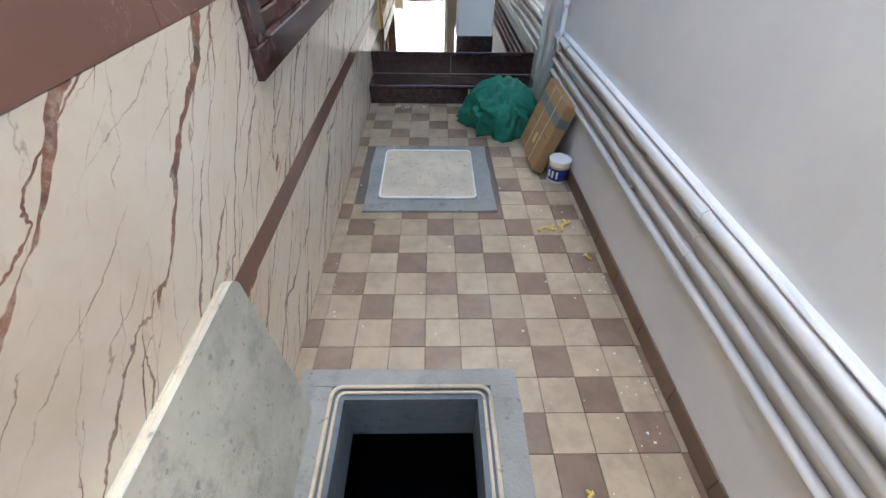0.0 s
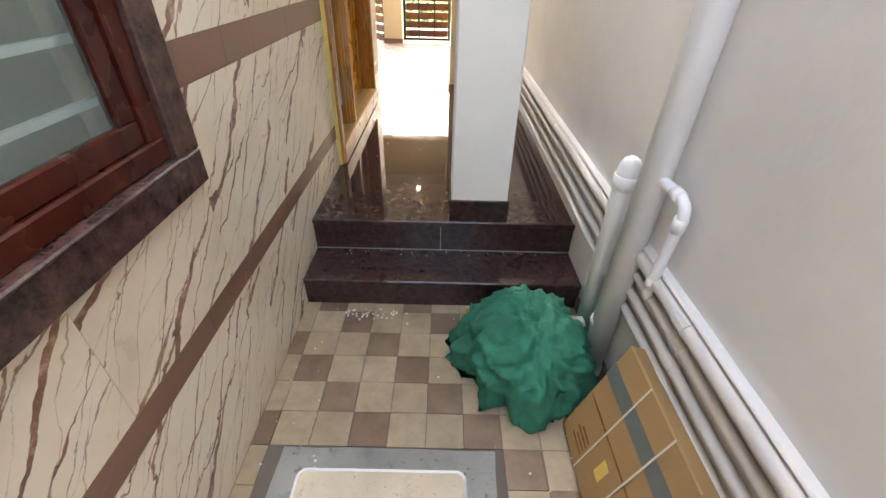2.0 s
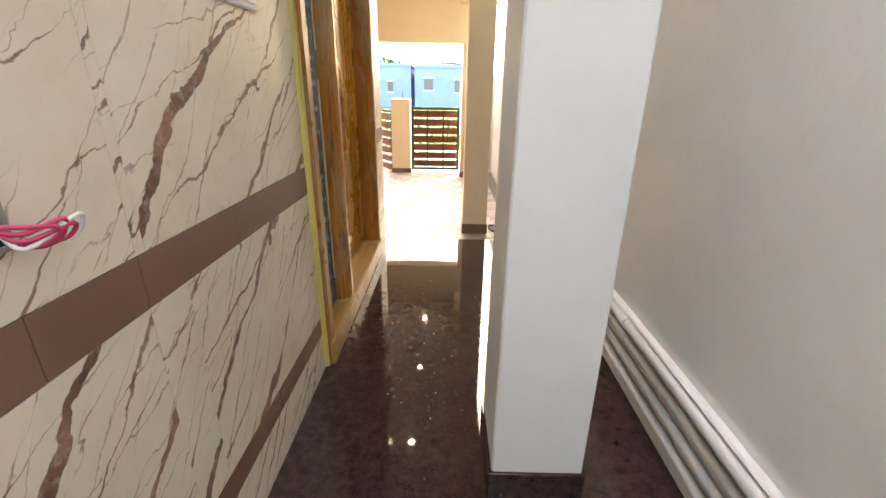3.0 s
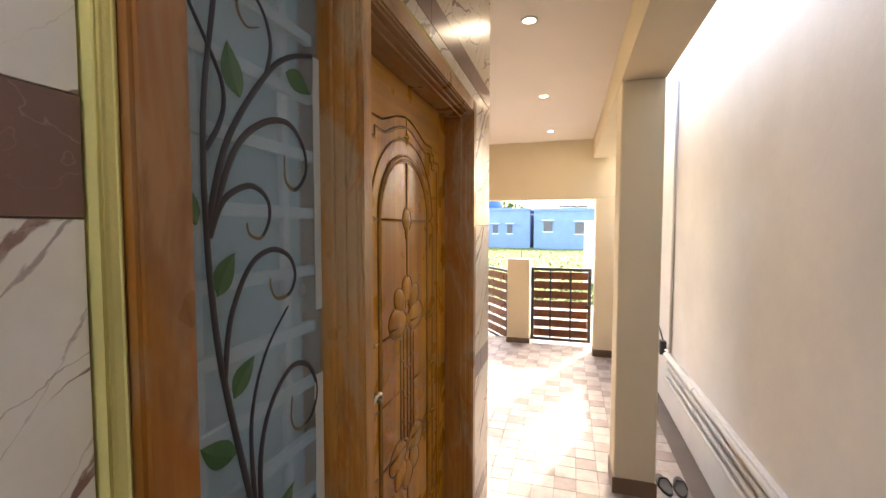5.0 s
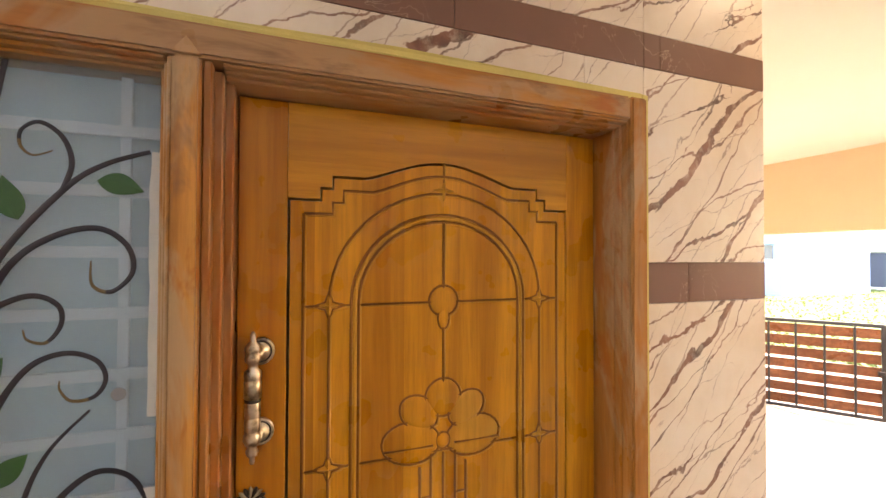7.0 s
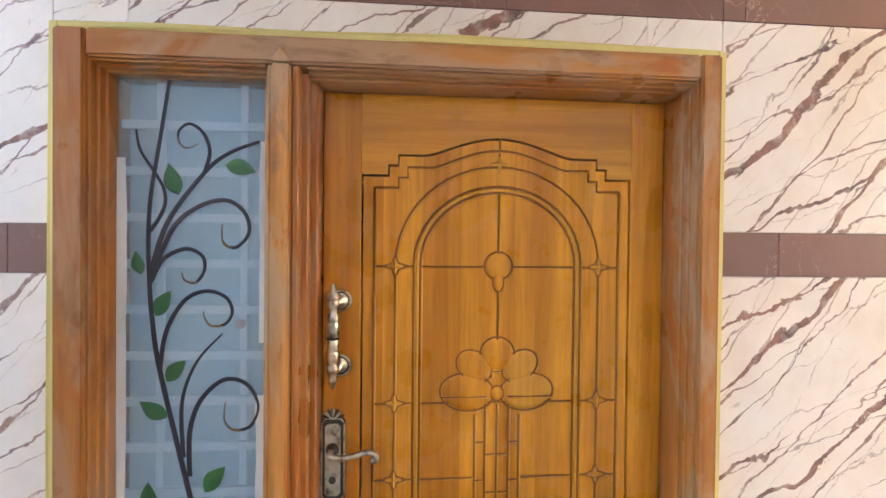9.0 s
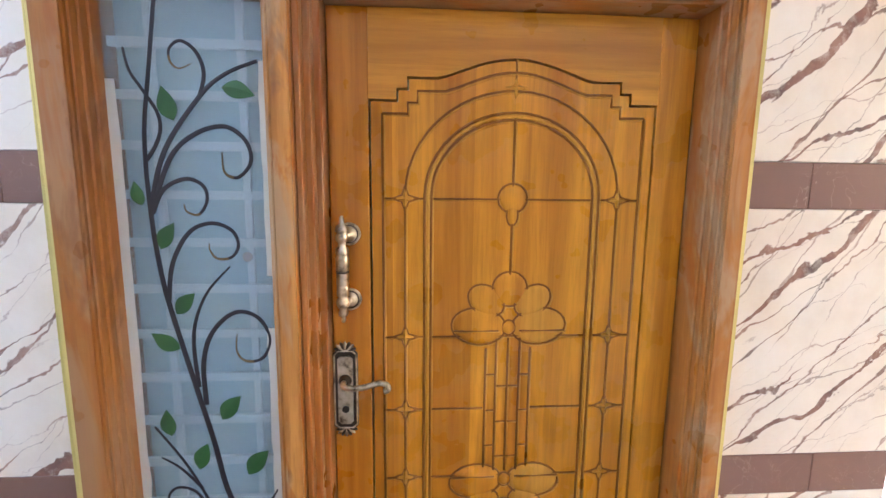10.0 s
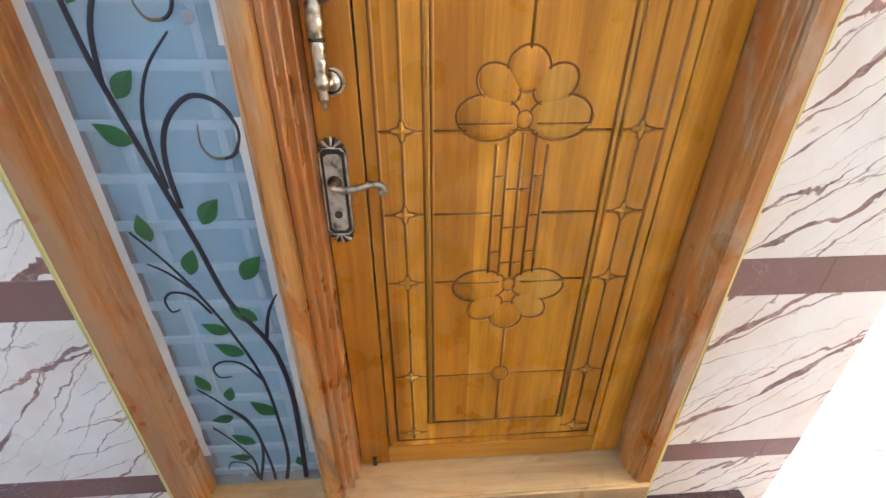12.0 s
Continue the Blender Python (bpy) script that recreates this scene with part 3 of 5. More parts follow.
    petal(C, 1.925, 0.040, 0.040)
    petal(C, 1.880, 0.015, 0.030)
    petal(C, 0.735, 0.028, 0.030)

    # pull handle
    hy = 5.205
    turned = [(0.004, 1.594), (0.006, 1.600), (0.005, 1.608), (0.010, 1.612), (0.013, 1.620), (0.009, 1.630), (0.015, 1.638), (0.018, 1.646), (0.017, 1.656), (0.012, 1.662), (0.016, 1.668), (0.0165, 1.690), (0.0155, 1.692), (0.0155, 1.696), (0.0165, 1.698), (0.0165, 1.724), (0.0145, 1.727)]
    upper = [(0.0145, 1.733), (0.0175, 1.736), (0.0175, 1.770), (0.0165, 1.772), (0.0165, 1.776), (0.0175, 1.778), (0.0175, 1.792), (0.011, 1.797), (0.010, 1.808), (0.016, 1.814), (0.016, 1.826), (0.011, 1.832), (0.018, 1.838), (0.014, 1.850), (0.007, 1.856), (0.006, 1.870), (0.003, 1.877)]
    pull = part("pull_handle", lathe(turned + upper, 20, at=(X + 0.045, hy, 0)), M_BRASS, d, "antique brass pull handle", True)
    part("dark_ring", lathe([(0.015, 1.7265), (0.0172, 1.728), (0.0172, 1.732), (0.015, 1.7335)], 20, at=(X + 0.045, hy, 0)), M_BRASS_D, pull, smooth=True)
    for z in (1.646, 1.826):
        part("rosette", lathe([(0.031, 0.0), (0.031, 0.004), (0.028, 0.008), (0.024, 0.006), (0.021, 0.005), (0.017, 0.009), (0.009, 0.012), (0.008, 0.045)], 24, at=(X, hy + 0.012, z), axis="x"), M_BRASS, pull, smooth=True)
        part("rosette_groove", tube([(X + 0.0062, hy + 0.012 + 0.0235 * math.cos(k * math.pi / 12), z + 0.0235 * math.sin(k * math.pi / 12)) for k in range(25)], 0.002, 6), M_BRASS_D, pull, smooth=True)
    # lever lock
    py, pz = 5.200, 1.385
    def octagon(w, h, cut):
        return [(py + a, pz + b) for a, b in ((-w, -h + cut), (-w + cut, -h), (w - cut, -h), (w, -h + cut), (w, h - cut), (w - cut, h), (-w + cut, h), (-w, h - cut))]

    lock = part("lock_plate", slab_yz(octagon(0.034, 0.118, 0.012), X, X + 0.007), M_BRASS_D, d, "antique brass lever lock")
    edge_ = octagon(0.031, 0.114, 0.012)
    part("bright_rim", tube([(X + 0.007, y, z) for y, z in edge_ + edge_[:1]], 0.0028, 6), M_BRASS, lock)
    part("inner_plate", slab_yz(octagon(0.021, 0.100, 0.008), X + 0.007, X + 0.012), M_BRASS, lock, "light brass inlay")
    for s in (-1, 1):
        for k in range(7):
            a = math.pi * (k - 3) / 7.5
            bm = bmesh.new()
            bmesh.ops.create_icosphere(bm, subdivisions=2, radius=1)
            for v in bm.verts:
                o, l = v.co.y * 0.0052, v.co.z * 0.014 + 0.016
                v.co = Vector((X + 0.005 + 0.005 * v.co.x, py + o * math.cos(a) + l * math.sin(a) * 1.1, pz + s * (0.112 + l * math.cos(a) - o * math.sin(a))))
            part("crest", bm, M_BRASS if k % 2 else M_BRASS_D, lock, smooth=True)
    lev = [(X + 0.012, py, pz + 0.03), (X + 0.048, py, pz + 0.03), (X + 0.054, py + 0.03, pz + 0.026), (X + 0.052, py + 0.065, pz + 0.030), (X + 0.050, py + 0.095, pz + 0.038), (X + 0.050, py + 0.116, pz + 0.034), (X + 0.050, py + 0.122, pz + 0.020), (X + 0.050, py + 0.110, pz + 0.014)]
    part("lever", tube(smooth_curve(lev), 0.008, 10), M_BRASS, lock, "curled brass lever", True)
    part("lever_boss", lathe([(0.018, 0), (0.018, 0.004), (0.011, 0.010), (0.011, 0.016)], 18, at=(X + 0.012, py, pz + 0.03), axis="x"), M_BRASS_D, lock, smooth=True)
    part("keyhole", lathe([(0.010, 0), (0.010, 0.003), (0.004, 0.0035)], 16, at=(X + 0.0122, py, pz - 0.055), axis="x"), M_BRASS_D, lock)
    # floor bolt
    part("tower_bolt", box(X, X + 0.012, 5.212, 5.226, 0.300, 0.34, 0.002), M_BRASS_D, d, "small steel bolt")

    # sidelight: frosted pane, grille behind it, tape and painted scrolls
    GX, g0, g1, gb, gt = -0.700, J - 0.001, M0 + 0.001, SILL - 0.002, HEAD + 0.006
    # backing sheet added to throw light back through the frosted pane
    part("pane_backing", box(GX - 0.060, GX - 0.052, g0, g1, gb, gt), plain("blue_grey_backing", (0.52, 0.66, 0.70), 0.8), d, "blue-grey backing sheet added to brighten the glass")
    pane = part("frosted_pane", box(GX - 0.006, GX, g0, g1, gb, gt), M_FROST, d, "frosted blue-grey glass pane")
    for k in range(17):
        z = gb + 0.05 + k * 0.122
        part("grille_bar", box(GX - 0.030, GX - 0.018, g0, g1, z - 0.011, z + 0.011), M_BAR, d)
    for y in (g0 + 0.09, g1 - 0.075):
        part("grille_bar", box(GX - 0.042, GX - 0.031, y - 0.009, y + 0.009, gb, gt), M_BAR, d)
    for a, b, lo, hi in ((g1 - 0.024, g1, 1.72, 2.25), (g0, g0 + 0.024, 0.46, 2.20), (g1 - 0.03, g1, 0.45, 1.58)):
        bm = box(GX + 0.0005, GX + 0.0015, a, b, lo, hi)
        bmesh.ops.subdivide_edges(bm, edges=[e for e in bm.edges if abs(e.verts[0].co.z - e.verts[1].co.z) > 0.2], cuts=24)
        for v in bm.verts:
            if g0 + 0.005 < v.co.y < g1 - 0.005:
                v.co.y += 0.006 * noise.noise(v.co * 16)
        part("masking_tape", bm, M_TAPE, pane, "torn pale masking tape")

    def ribbon(pts, w0, w1, mat, name):
        n = len(pts)
        bm = bmesh.new()
        rows_ = []
        for i, p in enumerate(pts):
            a, b = Vector(pts[max(i - 1, 0)]), Vector(pts[min(i + 1, n - 1)])
            t = (b - a).normalized()
            w = 1.2 * (w0 + (w1 - w0) * i / (n - 1))
            nn = Vector((-t.y, t.x)) * w
            rows_.append([bm.verts.new((GX + x, p[0] + s * nn.x, p[1] + s * nn.y)) for s, x in ((-1, 0.0006), (-0.5, 0.0022), (0.5, 0.0022), (1, 0.0006))])
        for q, r in zip(rows_, rows_[1:]):
            for k in range(3):
                bm.faces.new((q[k], q[k + 1], r[k + 1], r[k]))
        part(name, bm, mat, pane, smooth=True)

    def twig(pts, w0=0.0050, w1=0.0025, gold=0.0):
        """A painted stem through a few turning points; its tip may fade to gold."""
        c = [tuple(p[:2]) for p in smooth_curve([(y, z, 0) for y, z in pts], 7)]
        m = int(len(c) * (1 - gold))
        if not gold:
            return ribbon(c, w0, w1, M_STEM, "scroll_stem")
        ribbon(c[:m + 1], w0, w1, M_STEM, "scroll_stem")
        ribbon(c[m:], w1, 0.0010, M_GOLD, "scroll_tip")

    def leaf(y, z, ang, size=0.062):
        bm = bmesh.new()
        n = 8
        up, dn, mid = [], [], []
        ca, sa = math.cos(radians(ang)), math.sin(radians(ang))
        for k in range(n + 1):
            u = k / n
            w = 0.27 * math.sin(math.pi * u ** 0.8) * size
            for lst, s, x in ((up, 1, 0.0008), (mid, 0.12, 0.0024), (dn, -1, 0.0008)):
                a, b = u * size, s * w + 0.05 * size * math.sin(3 * u)
                lst.append(bm.verts.new((GX + x, y + ca * a - sa * b, z + sa * a + ca * b)))
        for p, q in ((up, mid), (mid, dn)):
            for k in range(n):
                bm.faces.new((p[k], q[k], q[k + 1], p[k + 1]))
        part("painted_leaf", bm, M_LEAF, pane)

    part("scraped_spot", lathe([(0.013, 0.0), (0.013, 0.001), (0.004, 0.0012)], 14, at=(GX + 0.0006, 4.965, 1.770), axis="x"), M_CEMENT, pane, "grey scraped spot")
    # main stem from the foot to the top, and the lower stems
    twig([(4.975, gb + 0.02), (4.993, 0.68), (4.984, 0.85), (4.956, 0.96), (4.885, 1.10), (4.850, 1.27), (4.810, 1.44), (4.760, 1.66), (4.742, 1.79), (4.735, 1.90), (4.733, 2.00), (4.738, 2.10), (4.758, 2.23), (4.784, gt - 0.01)], 0.0072, 0.0040)
    twig([(4.905, gb + 0.02), (4.930, 0.43), (4.932, 0.60), (4.917, 0.81), (4.867, 0.99), (4.811, 1.125), (4.765, 1.214), (4.700, 1.31)], 0.0052, 0.0028)
    twig([(4.865, gb + 0.02), (4.866, 0.40), (4.845, 0.58), (4.782, 0.692), (4.715, 0.775)], 0.0045, 0.0026)
    twig([(4.815, gb + 0.02), (4.855, 0.49), (4.836, 0.622), (4.782, 0.692)], 0.0045, 0.0030)
    twig([(4.809, gb + 0.03), (4.813, 0.42), (4.776, 0.514), (4.718, 0.60)], 0.0040, 0.0022)
    twig([(4.808, 0.325), (4.789, 0.40), (4.739, 0.418), (4.718, 0.382)], 0.0034, 0.0016)
    twig([(4.814, 1.125), (4.758, 1.188), (4.712, 1.22)], 0.0042, 0.0020)
    twig([(4.960, 0.965), (4.981, 1.051), (5.015, 1.116)], 0.0050, 0.0026)
    # side branches and scrolls
    twig([(4.736, 2.010), (4.760, 2.046), (4.774, 2.085), (4.769, 2.126), (4.741, 2.174), (4.712, 2.221), (4.702, 2.272)], 0.0045, 0.0026)
    twig([(4.738, 1.895), (4.780, 2.034), (4.873, 2.166), (4.937, 2.219), (5.012, 2.250)], 0.0060, 0.0034)
    twig([(4.870, 2.160), (4.885, 2.217), (4.870, 2.266), (4.836, 2.291), (4.809, 2.274), (4.808, 2.244), (4.827, 2.228), (4.856, 2.239)], 0.0044, 0.0026, 0.35)
    twig([(4.740, 1.890), (4.793, 2.018), (4.857, 2.076), (4.927, 2.094), (4.975, 2.061), (4.985, 2.009), (4.952, 1.971), (4.920, 1.984), (4.917, 2.031)], 0.0056, 0.0034, 0.22)
    twig([(4.740, 1.880), (4.770, 1.939), (4.826, 1.966), (4.867, 1.948), (4.873, 1.911), (4.851, 1.878), (4.823, 1.885), (4.817, 1.904)], 0.0052, 0.0030, 0.32)
    twig([(4.762, 1.650), (4.778, 1.751), (4.823, 1.831), (4.879, 1.856), (4.928, 1.839), (4.944, 1.802), (4.927, 1.770), (4.891, 1.765), (4.873, 1.787), (4.872, 1.805)], 0.0052, 0.0030, 0.30)
    twig([(4.822, 1.420), (4.818, 1.564), (4.854, 1.669), (4.920, 1.745)], 0.0052, 0.0018)
    twig([(4.838, 1.370), (4.838, 1.488), (4.866, 1.571), (4.925, 1.623), (4.982, 1.610), (5.012, 1.554), (4.993, 1.500), (4.949, 1.490), (4.925, 1.517), (4.928, 1.566)], 0.0056, 0.0034, 0.28)
    twig([(4.831, 1.057), (4.794, 1.116), (4.748, 1.130), (4.722, 1.106), (4.729, 1.068), (4.753, 1.074)], 0.0040, 0.0020)
    twig([(4.920, 0.794), (4.872, 0.867), (4.819, 0.881), (4.785, 0.856), (4.795, 0.819), (4.832, 0.821)], 0.0040, 0.0020)
    for y, z, a, s in ((4.807, 2.106, 106, 0.085), (4.925, 2.187, -14, 0.080), (4.716, 1.899, 103, 0.062), (4.752, 1.790, 60, 0.076), (4.779, 1.620, 48, 0.074), (4.782, 1.526, 148, 0.082), (4.876, 1.327, 51, 0.084),
                       (4.742, 1.282, 96, 0.076), (4.808, 1.183, 70, 0.080), (4.937, 1.164, 50, 0.090), (4.948, 1.028, 141, 0.086), (4.862, 0.990, 155, 0.076), (4.886, 0.906, 150, 0.086),
                       (4.754, 0.764, 113, 0.074), (4.798, 0.717, 72, 0.062), (4.932, 0.647, 139, 0.096), (4.794, 0.647, 193, 0.072), (4.837, 0.509, 143, 0.086), (4.808, 0.437, 170, 0.070), (4.972, 0.377, 98, 0.056)):
        leaf(y, z, a, s)


# darkened teak carries the groove shade on the door; also carton seam and print
M_GROOVE = teak("groove_shade_teak", (0.19, 0.066, 0.007), (0.34, 0.13, 0.017))
M_TEAK_H = teak("honey_teak_rail", (0.46, 0.19, 0.016), (0.70, 0.33, 0.034), axis="y")
main_door()


# ---- window in the passage ----
def window():
    w = thing("window_1", "dark red timber window in a polished granite surround", "window", kind="structure")
    y0, y1, z0, z1 = WIN
    a, b, lo, hi = WIN_IN
    xf = WX + 0.022
    for q in ((y0, y1, z0, lo), (y0, y1, hi, z1), (y0, a, lo + 0.0005, hi - 0.0005), (b, y1, lo + 0.0005, hi - 0.0005)):
        part("granite_surround", box(-0.80, xf, *q, 0.004), M_SURROUND, w)
    part("sill", box(-0.82, xf + 0.012, a + 0.001, b - 0.001, lo, lo + 0.012, 0.004), M_SURROUND, w)
    X = -0.645
    fr = 0.055
    lo += 0.012
    for q in ((a, b, lo, lo + fr), (a, b, hi - fr, hi), (a, a + fr, lo + fr, hi - fr), (b - fr, b, lo + fr, hi - fr), ((a + b) / 2 - 0.045, (a + b) / 2 + 0.045, lo + fr, hi - fr)):
        part("window_frame", box(X - 0.05, X, *q, 0.005), M_REDWOOD, w)
    for c, e in ((a + fr, (a + b) / 2 - 0.045), ((a + b) / 2 + 0.045, b - fr)):
        s = 0.055
        sash = thing("sash", "", "")
        sash.parent = w
        for q in ((c, e, lo + fr, lo + fr + s), (c, e, hi - fr - s, hi - fr), (c, c + s, lo + fr + s, hi - fr - s), (e - s, e, lo + fr + s, hi - fr - s)):
            part("sash_rail", box(X - 0.04, X - 0.012, *q, 0.004), M_REDWOOD, sash)
        p = part("pane", box(X - 0.03, X - 0.025, c + s, e - s, lo + fr + s, hi - fr - s), M_GLASS, sash)
        p.visible_shadow = False
        for k in range(9):
            z = lo + fr + s + 0.05 + k * 0.12
            part("grille_bar", box(X - 0.075, X - 0.06, c, e, z - 0.008, z + 0.008), M_BAR, w)
        part("grille_bar", box(X - 0.09, X - 0.076, (c + e) / 2 - 0.008, (c + e) / 2 + 0.008, lo, hi), M_BAR, w)
    # added backing sheets return light through the panes, hiding the dark room
    for c in (a + fr, (a + b) / 2 + 0.045):
        part("window_backing", box(-0.84, -0.83, c - 0.05, c + 0.75, 1.0, 2.36), plain("green_grey_backing", (0.25, 0.30, 0.25), 0.8), w, "green-grey backing sheet added to brighten the glass")


window()

# ---- right wall pipes ----
def pipe_run(z, r, x, label):
    p = thing("wall_pipe", label, "pipe", (x, -1.55, z), "pipes along the wall")
    bm = tube([(0, k * 0.4, 0.003 * math.sin(2.3 * k)) for k in range(27)], r, 12)
    part("pipe", bm, M_PIPE, p, smooth=True)
    for k in range(6):
        y = 0.9 + k * 1.7
        part("coupling", tube([(0, y, 0), (0, y + 0.06, 0)], r * 1.18, 12), M_PIPE, p, smooth=False)
        part("clip", box(0.0, RX - x, y + 0.5, y + 0.52, -r - 0.006, r + 0.006, 0.002), M_PIPE, p)


for z, r, x in ((0.668, 0.026, RX - 0.027), (0.588, 0.017, RX - 0.02), (0.510, 0.017, RX - 0.02), (0.432, 0.017, RX - 0.02)):
    pipe_run(z, r, x, "painted grey-white plastic pipe clipped along the wall" if r < 0.02 else "thick white plastic pipe along the wall")
bm = box(RX - 0.035, RX + 0.001, -1.5, 8.9, 0.696, 0.712, 0.006)
solid("cement_bead", bm, M_WALL, "rough painted cement bead over the top pipe", "pipe trim", kind="structure")

down = thing("downpipe", "thick white plastic downpipe standing beside the wall", "pipe", (0.690, 3.16, 0))
part("pipe", tube([(0, 0, 0), (0, -0.10, 3.3)], 0.047, 24), M_PVC, down, smooth=True)
for z in (1.53, 0.02):
    part("collar", lathe([(0.0475, z), (0.053, z + 0.003), (0.053, z + 0.045), (0.0475, z + 0.05)], 24), M_PVC, down, smooth=True)
part("strap", lathe([(0.0475, 0.30), (0.050, 0.302), (0.050, 0.318), (0.0475, 0.32)], 24), M_SPECK, down, "white tie round the pipe")
stub = thing("pipe_stub", "capped white plastic pipe beside the downpipe", "pipe", (0.692, 3.315, 0))
part("pipe", tube([(0, 0, 0), (0, 0, 0.88), (0, 0.0, 0.91), (0.0, 0.0, 0.93), (0.0, 0.0, 0.94)], 0.042, 18, radii=[0.042, 0.042, 0.038, 0.027, 0.010]), M_PVC, stub, smooth=True)
loop = thing("pipe_elbow", "small bent white plastic branch pipe", "pipe", (0, 0, 0))
part("pipe", tube(smooth_curve([(0.690, 3.15, 0.955), (0.698, 3.05, 0.955), (0.700, 2.975, 0.952), (0.700, 2.945, 0.925), (0.700, 2.950, 0.86), (0.702, 2.965, 0.72), (0.704, 2.975, 0.635), (0.712, 2.985, 0.60), (0.726, 2.99, 0.588)], 6), 0.016, 12), M_PVC, loop, smooth=True)
for p0, p1 in (((0.699, 3.02, 0.955), (0.700, 2.98, 0.953)), ((0.700, 2.946, 0.91), (0.700, 2.950, 0.865)), ((0.703, 2.970, 0.68), (0.704, 2.975, 0.64))):
    part("coupling", tube([p0, p1], 0.020, 12), M_PVC, loop, smooth=True)
part("collar", lathe([(0.042, 0.82), (0.047, 0.823), (0.047, 0.87), (0.042, 0.873)], 18), M_PVC, stub, smooth=True)
cond = thing("conduit", "vertical painted conduit on the compound wall", "conduit", (RX - 0.014, 8.75, 0.70))
part("tube", tube([(0, 0, 0), (0, 0, 2.6)], 0.014, 10), M_PIPE, cond, smooth=True)
jb = thing("junction_box", "small dark electrical box on the wall", "junction box", (RX - 0.03, 9.0, 0.70))
part("case", box(-0.03, 0.03, -0.04, 0.04, -0.07, 0.07, 0.006), M_STEEL, jb)
part("cable", tube(smooth_curve([(0.01, 0.03, 0.06), (0.01, 0.25, 0.16), (0.01, 0.6, 0.26)]), 0.008, 8), M_DARK, jb, smooth=True)


# ---- hatches ----
def collar(x0, x1, y0, y1, hole, z, name, label):
    bm = bmesh.new()
    h = hole
    for q in ((x0, x1, y0, h[2]), (x0, x1, h[3], y1), (x0, h[0], h[2], h[3]), (h[1], x1, h[2], h[3])):
        box(*q, -0.006, z, bm=bm)
    bmesh.ops.subdivide_edges(bm, edges=bm.edges[:], cuts=5, use_grid_fill=True)
    for v in bm.verts:
        if v.co.z > z - 0.001:
            v.co.z += 0.004 * noise.noise(v.co * 9)
        if not (h[0] - 0.01 < v.co.x < h[1] + 0.01 and h[2] - 0.01 < v.co.y < h[3] + 0.01):
            v.co.x += 0.008 * noise.noise(v.co * 7)
            v.co.y += 0.008 * noise.noise(v.co * 7 + Vector((5, 1, 2)))
    return solid(name, bm, M_CEMENT, label, "floor hatch", kind="structure")


def rounded_rect(x0, x1, y0, y1, r, seg=6):
    pts = []
    for cx, cy, a0 in ((x1 - r, y1 - r, 0), (x0 + r, y1 - r, 90), (x0 + r, y0 + r, 180), (x1 - r, y0 + r, 270)):
        for k in range(seg + 1):
            a = radians(a0 + 90 * k / seg)
            pts.append((cx + r * math.cos(a), cy + r * math.sin(a)))
    return pts


def plate(outline, z0, z1, bevel=0.004):
    bm = bmesh.new()
    rings = []
    cx = sum(p[0] for p in outline) / len(outline)
    cy = sum(p[1] for p in outline) / len(outline)
    for z, s in ((z0, 0.0), (z1 - bevel, 0.0), (z1, bevel)):
        rings.append([bm.verts.new((x - s * (1 if x > cx else -1), y - s * (1 if y > cy else -1), z)) for x, y in outline])
    for q, w in zip(rings, rings[1:]):
        for k in range(len(q)):
            bm.faces.new((q[k], q[(k + 1) % len(q)], w[(k + 1) % len(q)], w[k]))
    bm.faces.new(rings[-1])
    bm.faces.new(rings[0][::-1])
    return bm


def ring_strip(outline, width, z0, z1):
    bm = bmesh.new()
    pts = [(x, y, z1) for x, y in outline] + [(outline[0][0], outline[0][1], z1)]
    return tube(pts, width, 8, bm=bm)


open_collar = collar(-0.605, 0.200, 0.17, 0.955, HATCH, 0.012, "hatch_collar_open", "grey cement collar round the open floor hatch")
rim = open_collar
part("outer_rim", ring_strip(rounded_rect(HATCH[0] + 0.004, HATCH[1] - 0.004, HATCH[2] + 0.004, HATCH[3] - 0.004, 0.04), 0.008, 0, 0.014), M_COVER, rim, smooth=True)
part("inner_rim", ring_strip(rounded_rect(HATCH[0] + 0.026, HATCH[1] - 0.026, HATCH[2] + 0.026, HATCH[3] - 0.026, 0.03), 0.006, 0, 0.010), M_COVER, rim, smooth=True)
bm = bmesh.new()
hx0, hx1, hy0, hy1 = HATCH
t = 0.05
for q in ((hx0, hx0 + t, hy0, hy1), (hx1 - t, hx1, hy0, hy1), (hx0 + t, hx1 - t, hy0, hy0 + t), (hx0 + t, hx1 - t, hy1 - t, hy1)):
    box(*q, -0.20, 0.004, bm=bm)
for q in ((-0.66, hx0 + t, 0.0, 1.2), (hx1 - t, 0.3, 0.0, 1.2), (hx0 + t, hx1 - t, 0.0, hy0 + t), (hx0 + t, hx1 - t, hy1 - t, 1.2)):
    box(*q, -0.26, -0.201, bm=bm)
for q in ((-0.70, -0.66, 0.0, 1.2), (0.30, 0.34, 0.0, 1.2), (-0.7, 0.34, -0.04, 0.0), (-0.7, 0.34, 1.2, 1.24)):
    box(*q, -1.6, -0.201, bm=bm)
solid("sump_walls", bm, M_PIT, "damp dark plaster walls of the underground sump", "sump", kind="structure")
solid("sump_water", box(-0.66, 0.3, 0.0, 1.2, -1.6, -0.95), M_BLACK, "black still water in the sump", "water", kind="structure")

lid = thing("manhole_cover", "dusty pale manhole cover leaning against the marble wall", "manhole cover", (-0.540, 0.50, 0.014))
lid.rotation_euler = (0, radians(-96.5), 0)
part("plate", plate(rounded_rect(0, 0.66, -0.30, 0.30, 0.035), 0.0, 0.035, 0.006), M_LID, lid)
